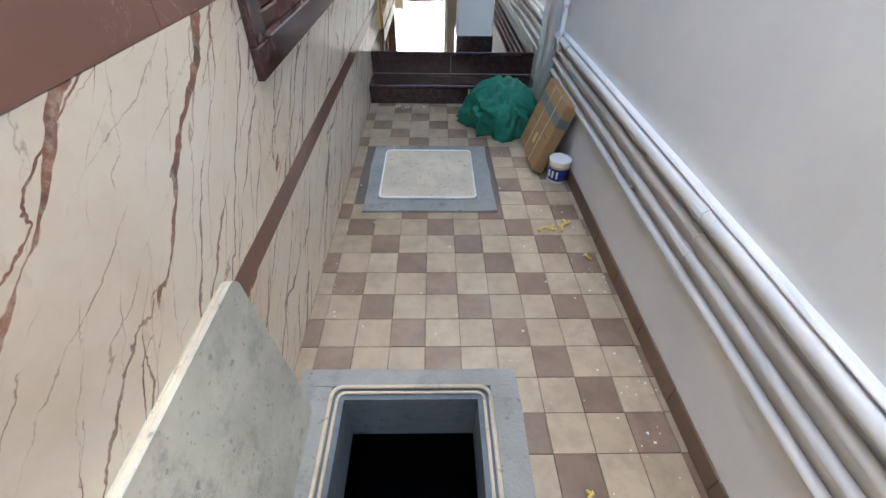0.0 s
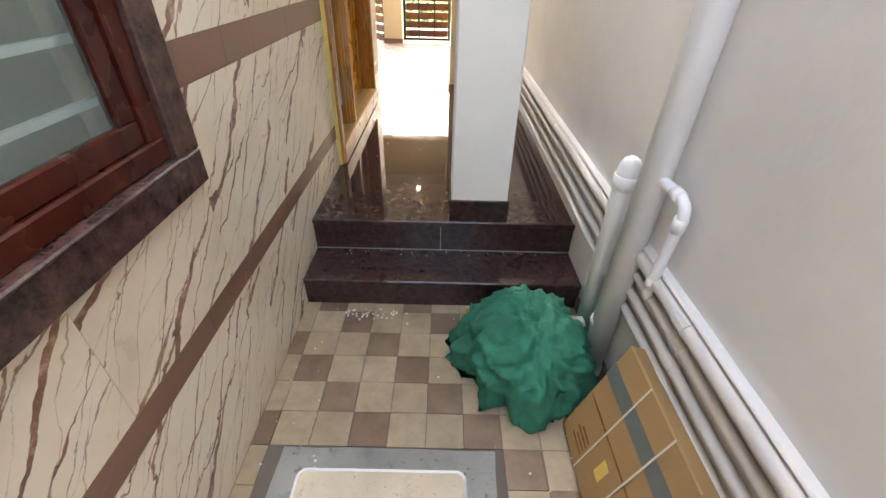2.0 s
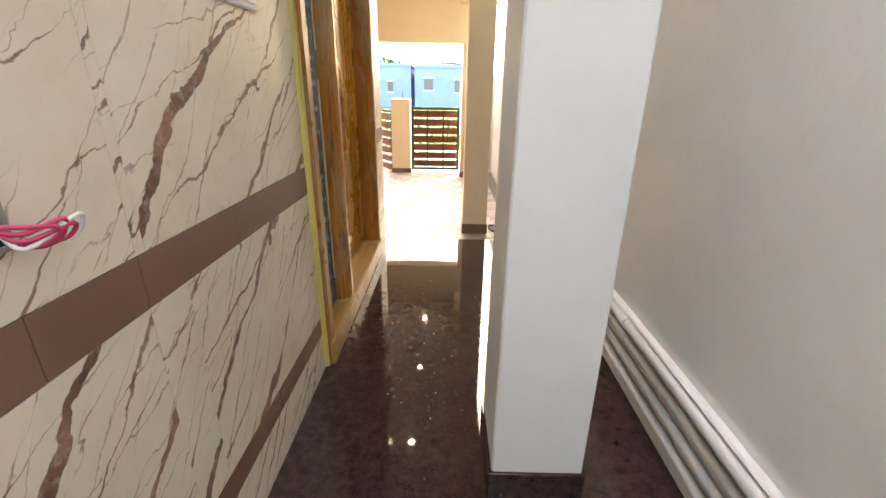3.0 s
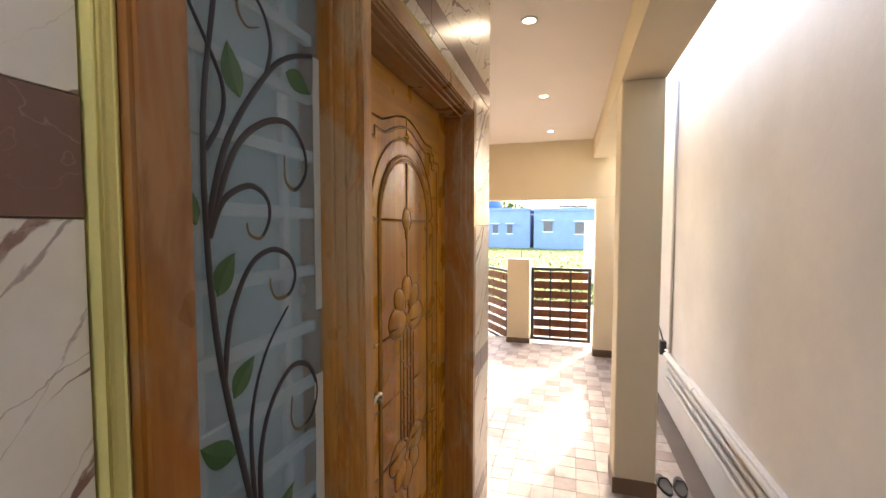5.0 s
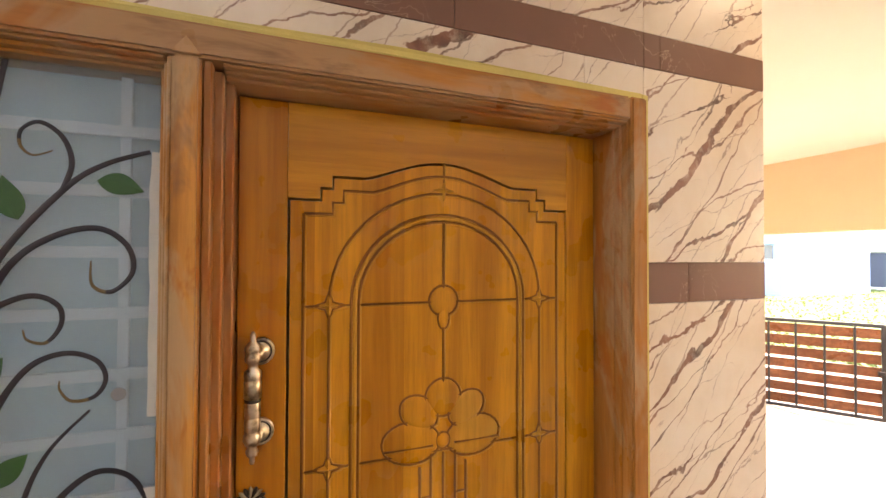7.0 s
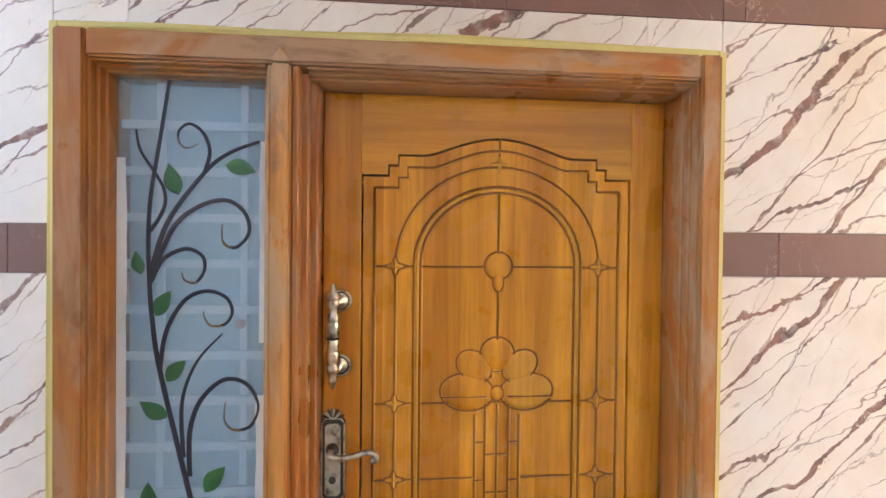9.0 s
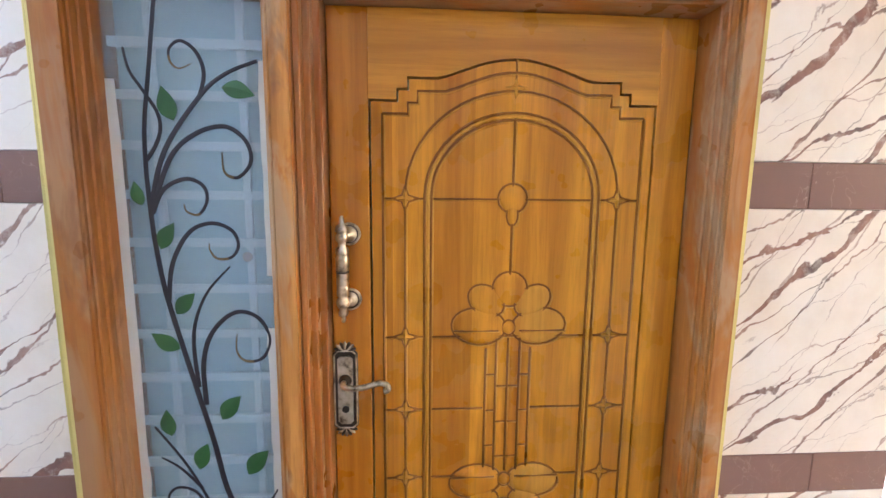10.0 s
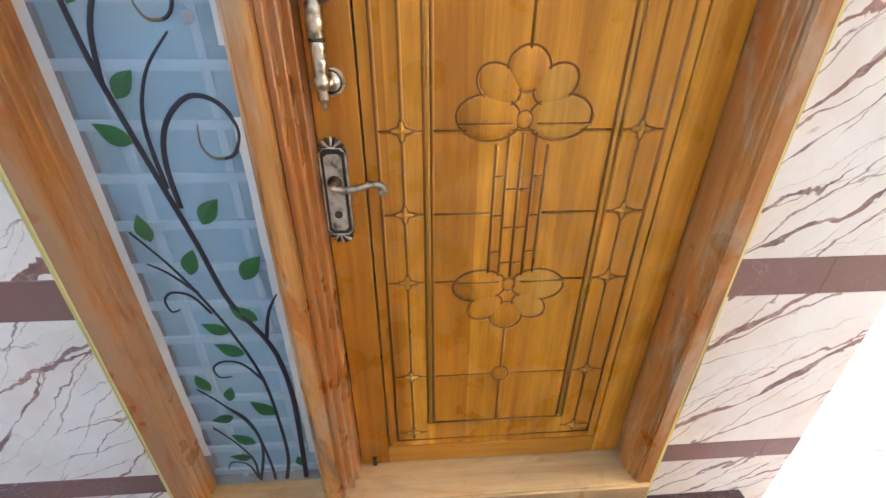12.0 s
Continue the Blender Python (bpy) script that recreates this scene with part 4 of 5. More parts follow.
part("edge_band", ring_strip(rounded_rect(0.004, 0.656, -0.296, 0.296, 0.033), 0.007, 0, 0.018), M_COVER, lid, smooth=True)

CV = (-0.442, 0.140, 2.110, 2.700)
collar(-0.522, 0.245, 1.995, 2.780, CV, 0.012, "hatch_collar_closed", "grey cement collar round the closed floor hatch")
cover = thing("manhole_cover", "stained off-white cast manhole cover set in the floor", "manhole cover", (0, 0, 0))
part("plate", plate(rounded_rect(CV[0] + 0.001, CV[1] - 0.001, CV[2] + 0.001, CV[3] - 0.001, 0.03), -0.006, 0.022, 0.004), M_COVER, cover)
part("rim", ring_strip(rounded_rect(CV[0] + 0.004, CV[1] - 0.004, CV[2] + 0.004, CV[3] - 0.004, 0.03), 0.006, 0, 0.020), M_BAR, cover, "white paint rim", True)


# ---- loose things in the passage ----
def cloth_heap():
    h = thing("cloth_heap", "crumpled green cloth thrown over a heap on the tiles", "cloth", (0.42, 3.20, 0))
    bm = bmesh.new()
    bmesh.ops.create_icosphere(bm, subdivisions=6, radius=1)
    for v in bm.verts:
        d = v.co.normalized()
        a = math.atan2(d.y, d.x)
        flare = 1 + 0.20 * max(0, 0.4 - d.z) * math.sin(a * 7 + 1.3 * math.sin(a * 3))
        p = Vector((0.255 * d.x * flare, 0.29 * d.y * flare, 0.0))
        p.z = 0.325 * max(d.z, 0) ** 0.75
        if d.z <= 0:
            p = Vector((p.x * (1 + 0.10 * d.z), p.y * (1 + 0.10 * d.z), 0.0))
        q = p * 8 + Vector((3.1, 0.7, 0))
        warp = noise.noise_vector(q * 0.7) * 0.9
        f1 = 1 - abs(noise.noise(Vector((q.x * 1.2, q.y * 1.2, q.z * 0.45)) + warp)) * 2.2
        f2 = 1 - abs(noise.noise(Vector((q.x * 2.6, q.y * 2.6, q.z)) + warp * 1.7)) * 2.2
        f3 = 1 - abs(noise.noise(q * 4.2 + warp * 2.5)) * 2.2
        ridge = 1 - abs(noise.noise(Vector((a * 2.6, d.z * 1.2, 4)))) * 2.4
        p += d * (0.030 * f1 + 0.020 * f2 + 0.009 * f3 + 0.040 * ridge * (1 - max(d.z, 0)) - 0.03)
        if d.x < -0.4 and d.y > -0.3:
            p.x -= 0.05 * (1 - max(d.z, 0))
        p.z = max(p.z, 0.002)
        v.co = p
    part("cloth", bm, M_CLOTH, h, smooth=True)
    for k in range(3):
        pts = [(-0.26 + 0.02 * k, 0.13 - 0.015 * j + 0.03 * math.sin(j * 0.7 + k), max(0.018, 0.21 - 0.022 * j)) for j in range(10)]
        part("rope", tube(smooth_curve(pts, 3), 0.007, 6), M_PEEL if k == 0 else M_CLOTH, h, smooth=True)
    part("grey_flap", box(0.10, 0.22, -0.02, 0.04, 0.245, 0.262, 0.005), M_CEMENT, h)


cloth_heap()

carton = thing("carton", "flat worn cardboard carton leaning against the wall", "carton", (0.520, 2.66, 0.024))
carton.rotation_euler = (0, radians(-71.5), 0)
part("body", box(0.0, 0.46, -0.235, 0.235, -0.075, 0.0, 0.004), M_CARD, carton)
part("tape", box(0.31, 0.37, -0.2355, 0.2355, -0.0755, 0.001), M_TARPTAPE, carton, "dark grey tape band")
part("seam", box(0.21, 0.216, -0.22, 0.22, 0.0002, 0.0012), M_GROOVE, carton)
for k in (-0.10, 0.06):
    part("strap", box(0.0, 0.46, k, k + 0.006, 0.001, 0.0025), M_TAPE, carton)
part("printed_mark", box(0.10, 0.17, -0.04, 0.0, 0.0003, 0.0012), M_PEEL, carton)
for k in range(4):
    part("printed_bar", box(0.05 + 0.02 * k, 0.058 + 0.02 * k, 0.08, 0.17 - 0.02 * (k % 2), 0.0003, 0.0012), M_GROOVE, carton)

tin = thing("paint_tin", "small paint tin with white lid and blue label", "paint tin", (0.672, 2.36, 0))
part("can", lathe([(0.062, 0.0), (0.064, 0.004), (0.064, 0.128), (0.067, 0.132), (0.067, 0.138)], 28), M_WHITE, tin, smooth=True)
part("label", lathe([(0.0642, 0.02), (0.0648, 0.022), (0.0648, 0.098), (0.0642, 0.10)], 28), M_BLUE, tin, "dark blue printed label", True)
part("stripe", lathe([(0.0643, 0.101), (0.0649, 0.103), (0.0649, 0.112), (0.0643, 0.114)], 28), M_PEEL, tin)
part("lid", lathe([(0.067, 0.1385), (0.069, 0.140), (0.069, 0.150), (0.064, 0.152), (0.060, 0.147), (0.02, 0.146)], 28), M_WHITE, tin, "white plastic lid")
for k in range(3):
    a0 = radians(200 + 25 * k)
    part("label_bar", box(0.065 * math.cos(a0) - 0.006, 0.065 * math.cos(a0) + 0.004, 0.065 * math.sin(a0) - 0.010, 0.065 * math.sin(a0) + 0.004, 0.04, 0.085, 0.002), M_WHITE, tin)

for x, y, turn in ((0.50, 1.83, 20), (0.60, 1.86, 70), (0.66, 1.60, 140), (0.36, 0.50, 80)):
    peel = thing("peel_scrap", "dried yellow peel scrap lying on the tiles", "litter", (x, y, 0.007), "scraps on the floor")
    peel.rotation_euler = (0, 0, radians(turn))
    sz = 1.0 if y > 1.8 else 0.45
    bm = tube(smooth_curve([(-0.05 * sz, 0, 0), (-0.015 * sz, 0.012 * sz, 0.006), (0.02 * sz, -0.006 * sz, 0.008), (0.05 * sz, 0.012 * sz, 0.002)], 4), 0.007 * sz + 0.002, 6)
    part("strip", bm, M_PEEL, peel, smooth=True)
    part("curl", tube(smooth_curve([(0.01 * sz, 0, 0.004), (0.03 * sz, -0.025 * sz, 0.008), (0.045 * sz, -0.02 * sz, 0.004)], 4), 0.006 * sz + 0.002, 6), M_PEEL, peel, smooth=True)

rng = random.Random(4)
bm = bmesh.new()


def speck(x, y, z, s):
    n = 5
    vs = [bm.verts.new((x + s * (0.6 + 0.6 * rng.random()) * math.cos(2 * math.pi * k / n), y + s * (0.6 + 0.6 * rng.random()) * math.sin(2 * math.pi * k / n), z)) for k in range(n)]
    c = bm.verts.new((x, y, z + s * 0.5))
    for k in range(n):
        bm.faces.new((vs[k], vs[(k + 1) % n], c))


for k in range(230):
    side = rng.random()
    x = 0.72 - abs(rng.gauss(0, 0.16)) if side < 0.6 else (-0.62 + abs(rng.gauss(0, 0.13)) if side < 0.85 else rng.uniform(-0.6, 0.7))
    y = rng.uniform(0.1, 3.5)
    if HATCH[0] - 0.02 < x < HATCH[1] + 0.02 and HATCH[2] - 0.02 < y < HATCH[3] + 0.02:
        continue
    speck(x, y, 0.0265 if CV[0] - 0.1 < x < CV[1] + 0.12 and 1.98 < y < 2.8 else 0.001, rng.choice((0.0025, 0.003, 0.004, 0.006)))
for k in range(45):
    speck(rng.uniform(-0.6, 0.72), Y_PLAT - 0.012 - abs(rng.gauss(0, 0.03)), 0.1585, rng.choice((0.002, 0.0035)))
for k in range(60):
    speck(rng.gauss(-0.35, 0.09), 3.50 + rng.gauss(0, 0.02), 0.001, rng.choice((0.004, 0.007)))
for k in range(14):
    speck(rng.uniform(-0.5, 0.0), rng.uniform(4.0, 6.4), PLAT + 0.0005, 0.004)
solid("paint_specks", bm, M_SPECK, "scattered white paint specks and plaster crumbs", "debris", kind="stuff")

# ---- fittings on the marble wall ----
sock = thing("socket_opening", "open wall socket box with loose pink wires", "socket", (WX, 3.338, 1.432))
for q in ((-0.034, 0.034, 0.026, 0.034), (-0.034, 0.034, -0.034, -0.026), (-0.034, -0.026, -0.026, 0.026), (0.026, 0.034, -0.026, 0.026)):
    part("box_edge", box(0.0, 0.006, *q, 0.001), M_CEMENT, sock)
part("box_back", box(0.0, 0.002, -0.026, 0.026, -0.026, 0.026), M_DARK, sock)
for k in range(4):
    pts = smooth_curve([(0.002, -0.01 + 0.008 * k, 0.01), (0.03, 0.02, 0.0 - 0.01 * k), (0.045, 0.06 + 0.012 * k, -0.012 + 0.01 * (k % 2)), (0.03, 0.05 + 0.015 * k, -0.035), (0.018, 0.015, -0.025)], 5)
    part("wire", tube(pts, 0.0035, 6), M_PINK if k < 3 else M_WHITE, sock, smooth=True)
sw = thing("switch_plate", "white modular switch and socket plate", "switch", (WX, 4.115, 1.855))
part("plate", box(0, 0.012, -0.128, 0.128, -0.048, 0.048, 0.004, seg=2), M_WHITE, sw)
part("socket", box(0.012, 0.016, -0.06, -0.005, -0.032, 0.032, 0.002), M_WHITE, sw)
for dy, dz in ((-0.032, 0.014), (-0.042, -0.010), (-0.022, -0.010)):
    part("pin_hole", lathe([(0.004, 0.0), (0.004, 0.0008)], 10, at=(0.016, dy, dz), axis="x"), M_DARK, sw)
for k in range(2):
    part("rocker", box(0.012, 0.018, 0.01 + 0.052 * k, 0.058 + 0.052 * k, -0.032, 0.032, 0.003), M_WHITE, sw)

# ---- porch things ----
for x, turn in ((0.44, 8), (0.54, -6)):
    sl = thing("slipper", "dark rubber slipper lying beside the pillar foot", "slipper", (x, 7.44, PORCH), "pair of slippers")
    sl.rotation_euler = (0, 0, radians(90 + turn))
    part("sole", plate([(0.125 * math.cos(a) + 0.01 * math.cos(2 * a), (0.042 + 0.008 * math.cos(a)) * math.sin(a)) for a in [2 * math.pi * k / 24 for k in range(24)]], 0, 0.018, 0.003), M_DARK, sl)
    for s in (-1, 1):
        part("strap", tube(smooth_curve([(0.075, 0, 0.016), (0.03, s * 0.026, 0.042), (-0.02, s * 0.042, 0.016)], 5), 0.006, 8), M_DARK, sl, smooth=True)

for y in (6.85, 8.35, 9.84):
    lamp = thing("ceiling_spot", "small round recessed ceiling spotlight, lit", "ceiling light", (-0.47, y, 3.149), "ceiling spotlights")
    part("trim", lathe([(0.050, 0.0), (0.050, -0.006), (0.036, -0.008), (0.034, -0.001)], 20), M_WHITE, lamp, smooth=True)
    part("lens", lathe([(0.033, -0.002), (0.033, -0.004), (0.01, -0.0045)], 20), M_LAMP, lamp)


def gate_leaf(w, h, name, label, at, turn, bars):
    g = thing(name, label, "gate", at, "gates")
    g.rotation_euler = (0, 0, radians(turn))
    for q in ((0, 0.05, 0.06, h), (w - 0.05, w, 0.06, h)):
        part("frame_post", box(q[0], q[1], -0.02, 0.02, q[2], q[3], 0.003), M_STEEL, g)
    for z in (0.06, h - 0.045):
        part("frame_rail", box(0.05, w - 0.05, -0.02, 0.02, z, z + 0.045, 0.003), M_STEEL, g)
    n = 7
    step = (h - 0.15) / n
    for k in range(n):
        z = 0.11 + k * step
        part("slat", box(0.052, w - 0.052, -0.008, 0.008, z + 0.012, z + step - 0.022, 0.002), M_SLAT, g)
    for k in range(1, bars + 1):
        x = w * k / (bars + 1)
        part("bar", box(x - 0.013, x + 0.013, -0.022, -0.009, 0.105, h - 0.045, 0.002), M_STEEL, g)
    part("latch", box(w - 0.09, w - 0.02, -0.05, -0.021, h * 0.5, h * 0.5 + 0.05, 0.004), M_STEEL, g)
    return g


post = thing("gate_post", "cream plastered gate post with a brown tiled foot", "gate post", (-0.97, 11.02, PORCH - 0.02))
part("shaft", box(-0.17, 0.17, -0.16, 0.16, 0, 1.34, 0.008), M_CREAM, post)
part("foot", box(-0.182, 0.182, -0.172, 0.172, 0, 0.10, 0.004), M_SKIRT, post)
part("bolt", tube([(0.03, 0, 1.34), (0.03, 0, 1.45)], 0.008, 8), M_STEEL, post)
gate_leaf(0.90, 1.20, "gate", "black steel gate leaf with brown slats, closed", (-0.785, 11.0, PORCH - 0.02), 0, 2)
gate_leaf(1.45, 1.26, "gate", "black steel gate leaf with brown slats, swung outward", (-1.165, 11.2, -0.03), 127, 4)
gate_leaf(1.45, 1.26, "gate", "black steel gate leaf with brown slats, swung outward", (-3.95, 11.3, -0.03), 36, 4)
post2 = thing("gate_post", "cream plastered gate post with a brown tiled foot", "gate post", (-4.15, 11.02, PORCH - 0.02))
part("shaft", box(-0.17, 0.17, -0.16, 0.16, 0, 1.34, 0.008), M_CREAM, post2)
part("foot", box(-0.182, 0.182, -0.172, 0.172, 0, 0.10, 0.004), M_SKIRT, post2)

# ---- outside ----
bm = bmesh.new()
for x0, x1, y0, y1 in ((-400, 400, 11.2, 700), (-400, -5.4, -60, 11.2), (0.945, 400, -60, 11.2), (-5.4, 0.945, -60, -1.8), (-5.4, -0.9, -1.8, 6.3)):
    vs = [bm.verts.new(p) for p in ((x0, y0, -0.04), (x1, y0, -0.04), (x1, y1, -0.04), (x0, y1, -0.04))]
    bm.faces.new(vs)
solid("ground", bm, M_GRASS, "rough green field reaching the horizon", "ground", kind="structure")
bm = bmesh.new()
n = 60
a = [bm.verts.new((-30 + k, 11.2, -0.03)) for k in range(n)]
b = [bm.verts.new((-30 + k, 15.3 + 0.9 * noise.noise(Vector((k * 0.3, 0, 0))), -0.03)) for k in range(n)]
for k in range(n - 1):
    bm.faces.new((a[k], a[k + 1], b[k + 1], b[k]))
solid("road", bm, M_SAND, "pale sandy track outside the gate", "road", kind="structure")


def far_house(x0, x1, y, h, mat, label, windows, depth=8):
    f = thing("house", label, "house", ((x0 + x1) / 2, y + depth / 2, -0.04), "houses across the field")
    w, d = (x1 - x0) / 2, depth / 2
    part("wall", box(-w, w, -d, d, 0, h), mat, f)
    part("parapet", box(-w - 0.12, w + 0.12, -d - 0.12, d + 0.12, h, h + 0.25), mat, f)
    for u, ww, hh, z in windows:
        win = part("window", box(u - ww / 2, u + ww / 2, -d - 0.03, -d + 0.05, z, z + hh), M_PANE, f)
        part("frame", box(u - ww / 2 - 0.08, u + ww / 2 + 0.08, -d - 0.06, -d - 0.031, z - 0.10, z - 0.01), M_WHITEWALL, win)
        part("hood", box(u - ww / 2 - 0.15, u + ww / 2 + 0.15, -d - 0.35, -d - 0.002, z + hh + 0.1, z + hh + 0.18), M_WHITEWALL, win)
    return f


far_house(-11.6, -3.75, 45, 3.6, M_BLUEWALL, "long low pale-blue house across the field", [(-2.5, 1.6, 0.6, 1.7), (0.6, 0.5, 0.8, 1.4), (2.0, 0.5, 0.8, 1.4)])
far_house(-3.35, 3.6, 44.5, 3.5, M_BLUEWALL, "second low pale-blue house across the field", [(-2.2, 0.8, 0.9, 1.6), (0.6, 0.8, 1.0, 1.4), (2.9, 0.8, 1.0, 1.4)])
far_house(-20.5, -14.6, 30, 3.6, M_BLUEWALL, "blue house with a wide dark opening", [(1.2, 2.6, 0.75, 2.0)])
far_house(-21.5, -13.3, 41, 6.5, M_WHITEWALL, "white two-storey house beyond the field", [(-2.5, 1.4, 1.4, 1.2), (1.8, 1.4, 2.2, 0.2), (-2.5, 1.4, 1.4, 4.2), (1.8, 1.6, 1.4, 4.2)])
tank = thing("water_tank", "blue plastic water tank on the far roof", "water tank", (-7.6, 47, 3.81))
part("drum", lathe([(0.9, 0), (0.95, 0.05), (0.95, 0.9), (0.85, 1.0), (0.3, 1.15)], 20), plain("tank_blue", (0.03, 0.12, 0.55), 0.5), tank, smooth=True)
for x, y in ((-0.4, 46), (0.8, 47)):
    shed = thing("roof_shed", "small grey solar heater on the far roof", "solar heater", (x, y, 3.71))
    part("panel", box(-0.8, 0.8, -0.4, 0.4, 0.15, 0.30, 0.02), M_STEEL, shed)
    part("stand", box(-0.6, 0.6, -0.3, 0.3, 0, 0.15), M_WHITEWALL, shed)
wall_b = thing("boundary_wall", "low white boundary wall beside the field", "wall", (1.2, 20, -0.04))
part("wall", box(-0.9, 0.9, -0.12, 0.12, 0, 2.2, 0.02), M_WHITEWALL, wall_b)

M_FOL = plain("foliage", (0.06, 0.11, 0.03), 0.8)
M_BARK = plain("bark", (0.12, 0.08, 0.05), 0.9)
M_BLADE = plain("grass_blades", (0.10, 0.13, 0.03), 0.8)
for x, y, h in ((-27, 48, 5.0), (-24, 50, 6.2), (-21, 47, 5.2), (-17.2, 49, 4.8), (-15.6, 51, 5.2), (-30, 52, 6.5), (-14.4, 53, 5.0), (-11.5, 60, 5.2), (-8.0, 63, 5.6)):
    tree = thing("tree", "leafy green tree beyond the field", "tree", (x, y, -0.04), "far trees")
    part("trunk", tube([(0, 0, 0), (0.1, 0, h * 0.3), (0.0, 0.1, h * 0.6)], 0.2, 8, radii=[0.25, 0.18, 0.1]), M_BARK, tree)
    bm = bmesh.new()
    rr = random.Random(int(x))
    for k in range(900):
        u, v, q = rr.gauss(0, 1), rr.gauss(0, 1), rr.gauss(0, 0.75)
        L = max(0.3, math.sqrt(u * u + v * v + q * q))
        rad = h * 0.40 * (0.55 + 0.45 * rr.random()) * (1 + 0.3 * noise.noise(Vector((u, v, q)) / L * 2 + Vector((x, y, 0))))
        p = Vector((u, v, q)) / L * rad + Vector((0, 0, h * 0.65))
        s = 0.22
        e1 = Vector((rr.uniform(-1, 1), rr.uniform(-1, 1), rr.uniform(-1, 1))).normalized() * s
        e2 = Vector((rr.uniform(-1, 1), rr.uniform(-1, 1), rr.uniform(-1, 1))).normalized() * s
        bm.faces.new([bm.verts.new(w) for w in (p - e1, p + e2, p + e1, p - e2)])
    me = bpy.data.meshes.new("crown")
    bm.to_mesh(me)
    bm.free()
    me.materials.append(M_FOL)
    new("crown", me).parent = tree

verts, faces = [], []
rg = random.Random(8)
for k in range(9000):
    y = 15.5 + 28 * rg.random() ** 1.8
    x = rg.uniform(-26, 4) * (y / 44) ** 0.5
    hgt = rg.uniform(0.0, 0.05)
    a = rg.uniform(0, math.pi)
    w = 0.05
    i = len(verts)
    verts += [(x - w * math.cos(a), y - w * math.sin(a), -0.04), (x + w * math.cos(a), y + w * math.sin(a), -0.04), (x + rg.uniform(-0.08, 0.08), y, hgt)]
    faces.append((i, i + 1, i + 2))
me = bpy.data.meshes.new("grass")
me.from_pydata(verts, [], faces)
me.materials.append(M_BLADE)
tagged(new("grass", me), "sparse tufts of wild grass in the field", "grass", kind="stuff")
rub = bmesh.new()
for k in range(60):
    x, y, s = -10.2 + rg.gauss(0, 1.5), 39 + rg.gauss(0, 0.7), rg.uniform(0.1, 0.4)
    box(x, x + s * 2, y, y + s, -0.04, -0.04 + s * rg.uniform(0.3, 1.2), bm=rub)
solid("rubble", rub, M_CEMENT, "heap of grey building rubble in the field", "rubble", kind="stuff")

# ---- facing slabs and tiles ----
HOLES = [WIN, (DOOR[0] - 0.022, DOOR[1] + 0.022, PLAT, DOOR[3] + 0.022), (-2, Y_STEP, -1, 0.0)]
edges = [0.0] + [e for b in BANDS for e in b] + [3.6]
for i, (lo, hi) in enumerate(zip(edges, edges[1:])):
    band = i % 2 == 1
    step_len = 0.60 if band else 1.20
    y = -1.6 + (0.25 * i) % 0.6
    cuts = [-1.6]
    while y < Y_CORNER:
        if y > -1.5:
            cuts.append(y)
        y += step_len
    cuts.append(Y_CORNER)
    for a, b in zip(cuts, cuts[1:]):
        for p, q, zl, zh in wall_pieces(a, b, lo, hi, HOLES):
            if q - p < 0.01:
                continue
            ob = part("band_tile" if band else "marble_slab", box(WX - 0.012, WX + (0.001 if band else 0.0), p + 0.0006, q - 0.0006, zl + 0.0006, zh - 0.0006, 0.0008), M_BAND if band else M_MARBLE, house_wall)
            ob.parent = house_wall
for i, (lo, hi) in enumerate(zip(edges, edges[1:])):
    band = i % 2 == 1
    for a in (-0.65, -1.85, -3.05, -4.25):
        part("band_tile" if band else "marble_slab", box(max(a - 1.2, -5.2) + 0.0006, a - 0.0006, Y_CORNER - 0.012, Y_CORNER, lo + 0.0006, min(hi, 3.149) - 0.0006, 0.0008), M_BAND if band else M_MARBLE, house_wall)

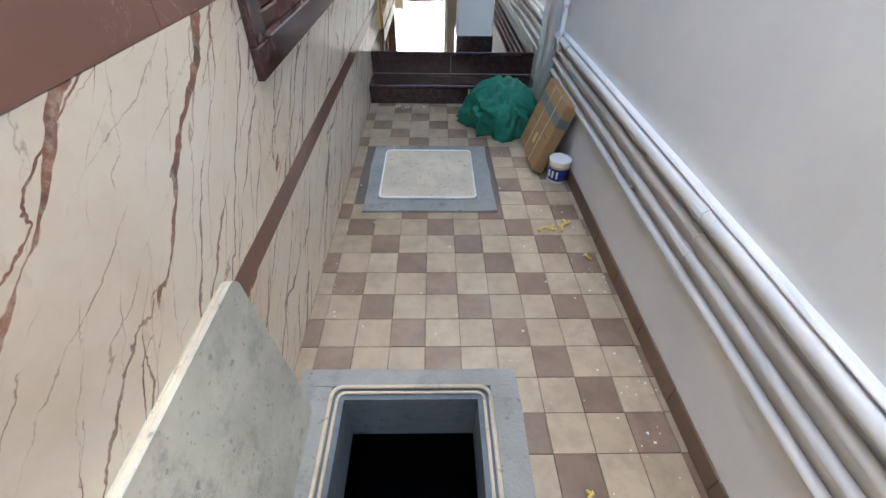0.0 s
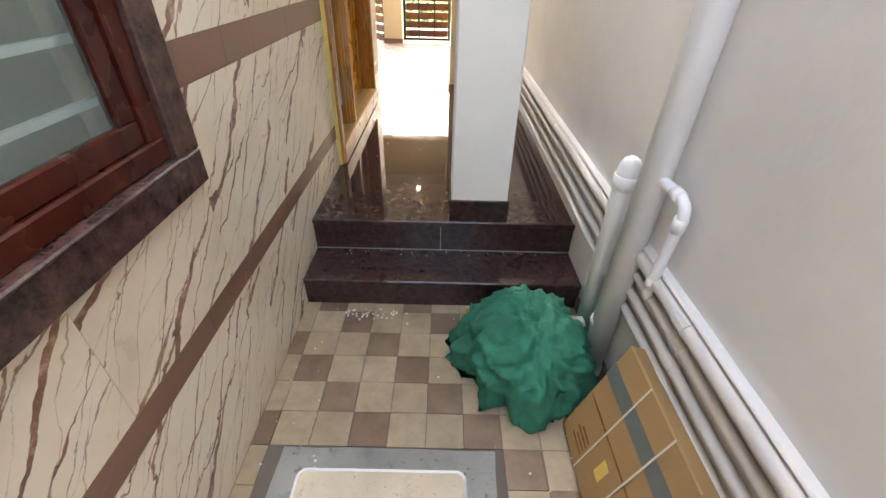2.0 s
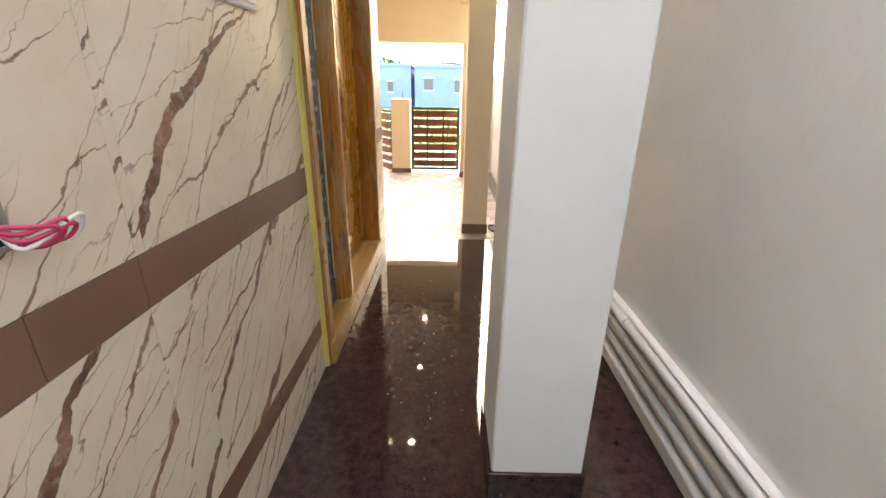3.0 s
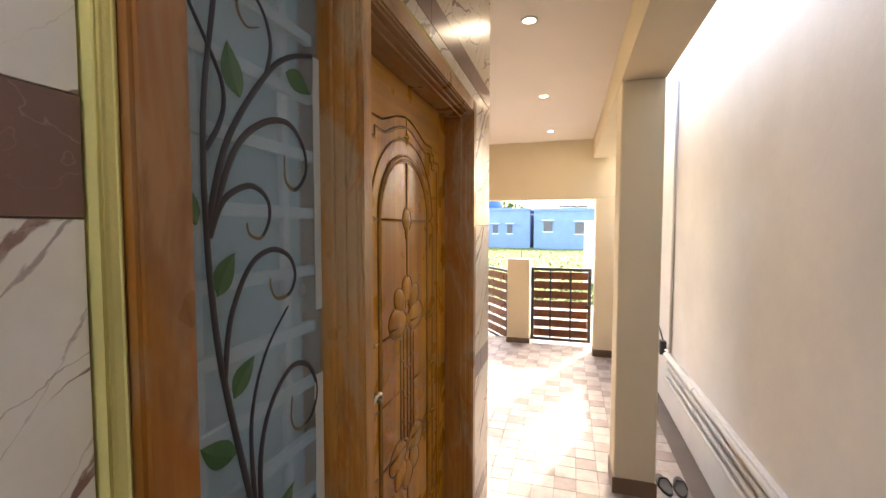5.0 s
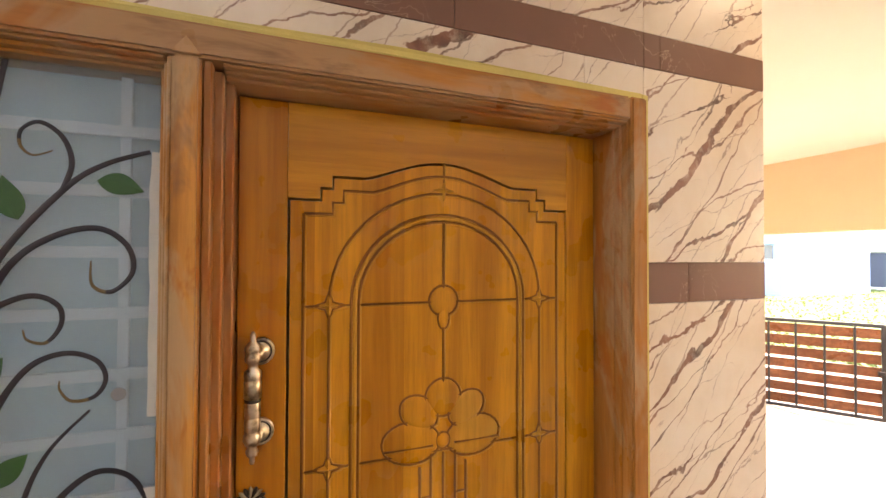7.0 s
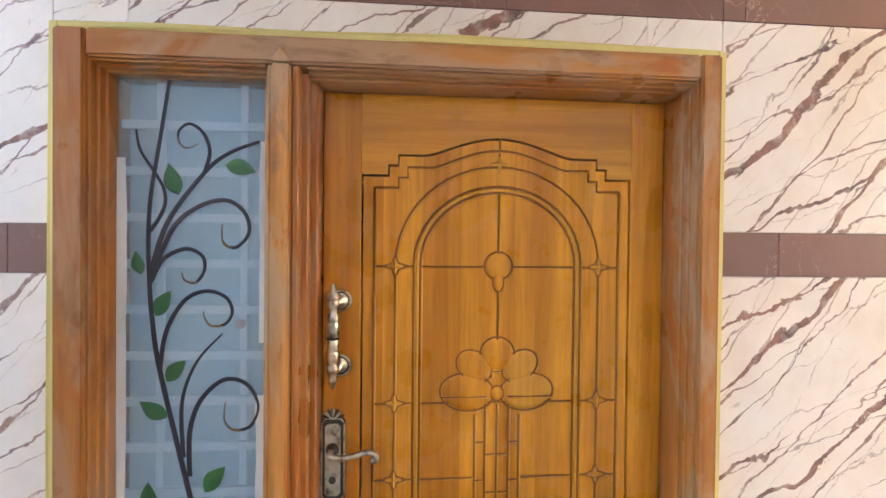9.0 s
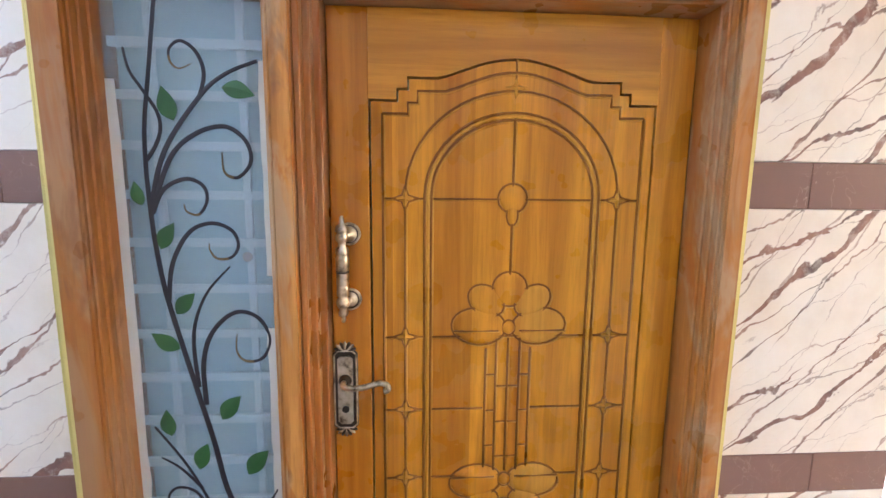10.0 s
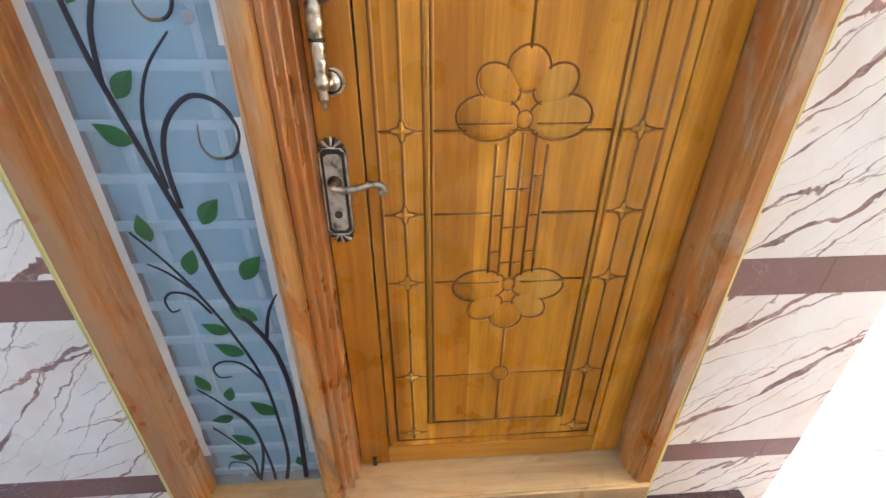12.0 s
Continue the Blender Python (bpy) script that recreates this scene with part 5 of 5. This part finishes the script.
tile_me = {}
for dark in (0, 1):
    h = PITCH / 2 - 0.0010
    tile_me[dark] = mesh_of("tile", box(-h, h, -h, h, -0.006, 0.0, 0.0012), M_TILE_D if dark else M_TILE_L)
i0, i1 = math.floor((-0.65 - TX) / PITCH), math.floor((RX - TX) / PITCH)
rt = random.Random(2)
for j in range(-22, 15):
    for i in range(i0, i1 + 1):
        x0, y0 = TX + i * PITCH, TY + j * PITCH
        xc, yc = x0 + PITCH / 2, y0 + PITCH / 2
        if -0.60 < xc < 0.19 and 0.18 < yc < 0.95 or -0.51 < xc < 0.23 and 2.01 < yc < 2.77:
            continue
        xa, xb, yb = max(x0, -0.65), min(x0 + PITCH, RX - 0.010), min(y0 + PITCH, Y_STEP)
        if xb - xa < 0.02 or yb - y0 < 0.02:
            continue
        ob = new("tile", tile_me[(i + j + 1) % 3 == 0])
        ob.parent = floor
        ob.location = ((xa + xb) / 2, (y0 + yb) / 2, rt.uniform(-0.0008, 0.0008))
        ob.scale = ((xb - xa) / PITCH, (yb - y0) / PITCH, 1)

p, g = 0.15, 0.0015
porch_me = {d: mesh_of("tile", box(g, p - g, g, p - g, -0.006, 0.0, 0.001), M_PLATE_D if d else M_PLATE_L) for d in (0, 1)}
for dark in (0, 1):
    verts, faces = [], []
    for i in range(-35, 6):
        for j in range(0, 32):
            x0, y0 = i * p, 6.45 + j * p
            if (x0 < -0.66 and y0 < Y_CORNER) or x0 + p > RX or y0 + p > 11.2:
                continue
            if ((i + j) % 3 == 0) != bool(dark):
                continue
            if x0 > -1.4 and 7.2 < y0 < 10.3:
                ob = new("tile", porch_me[dark])
                ob.parent = porch
                ob.location = (x0, y0, PORCH + rt.uniform(-0.0006, 0.0006))
                continue
            k, z = len(verts), PORCH
            verts += [(x0 + g, y0 + g, z), (x0 + p - g, y0 + g, z), (x0 + p - g, y0 + p - g, z), (x0 + g, y0 + p - g, z)]
            verts += [(x, y, z - 0.006) for x, y, _ in verts[k:k + 4]]
            faces += [(k, k + 1, k + 2, k + 3)] + [(k + a, k + 4 + a, k + 4 + (a + 1) % 4, k + (a + 1) % 4) for a in range(4)]
    me = bpy.data.meshes.new("porch_tiles")
    me.from_pydata(verts, [], faces)
    me.materials.append(M_PLATE_D if dark else M_PLATE_L)
    ob = tagged(new("porch_tiles", me), "", "", kind="stuff")
    ob.parent = porch
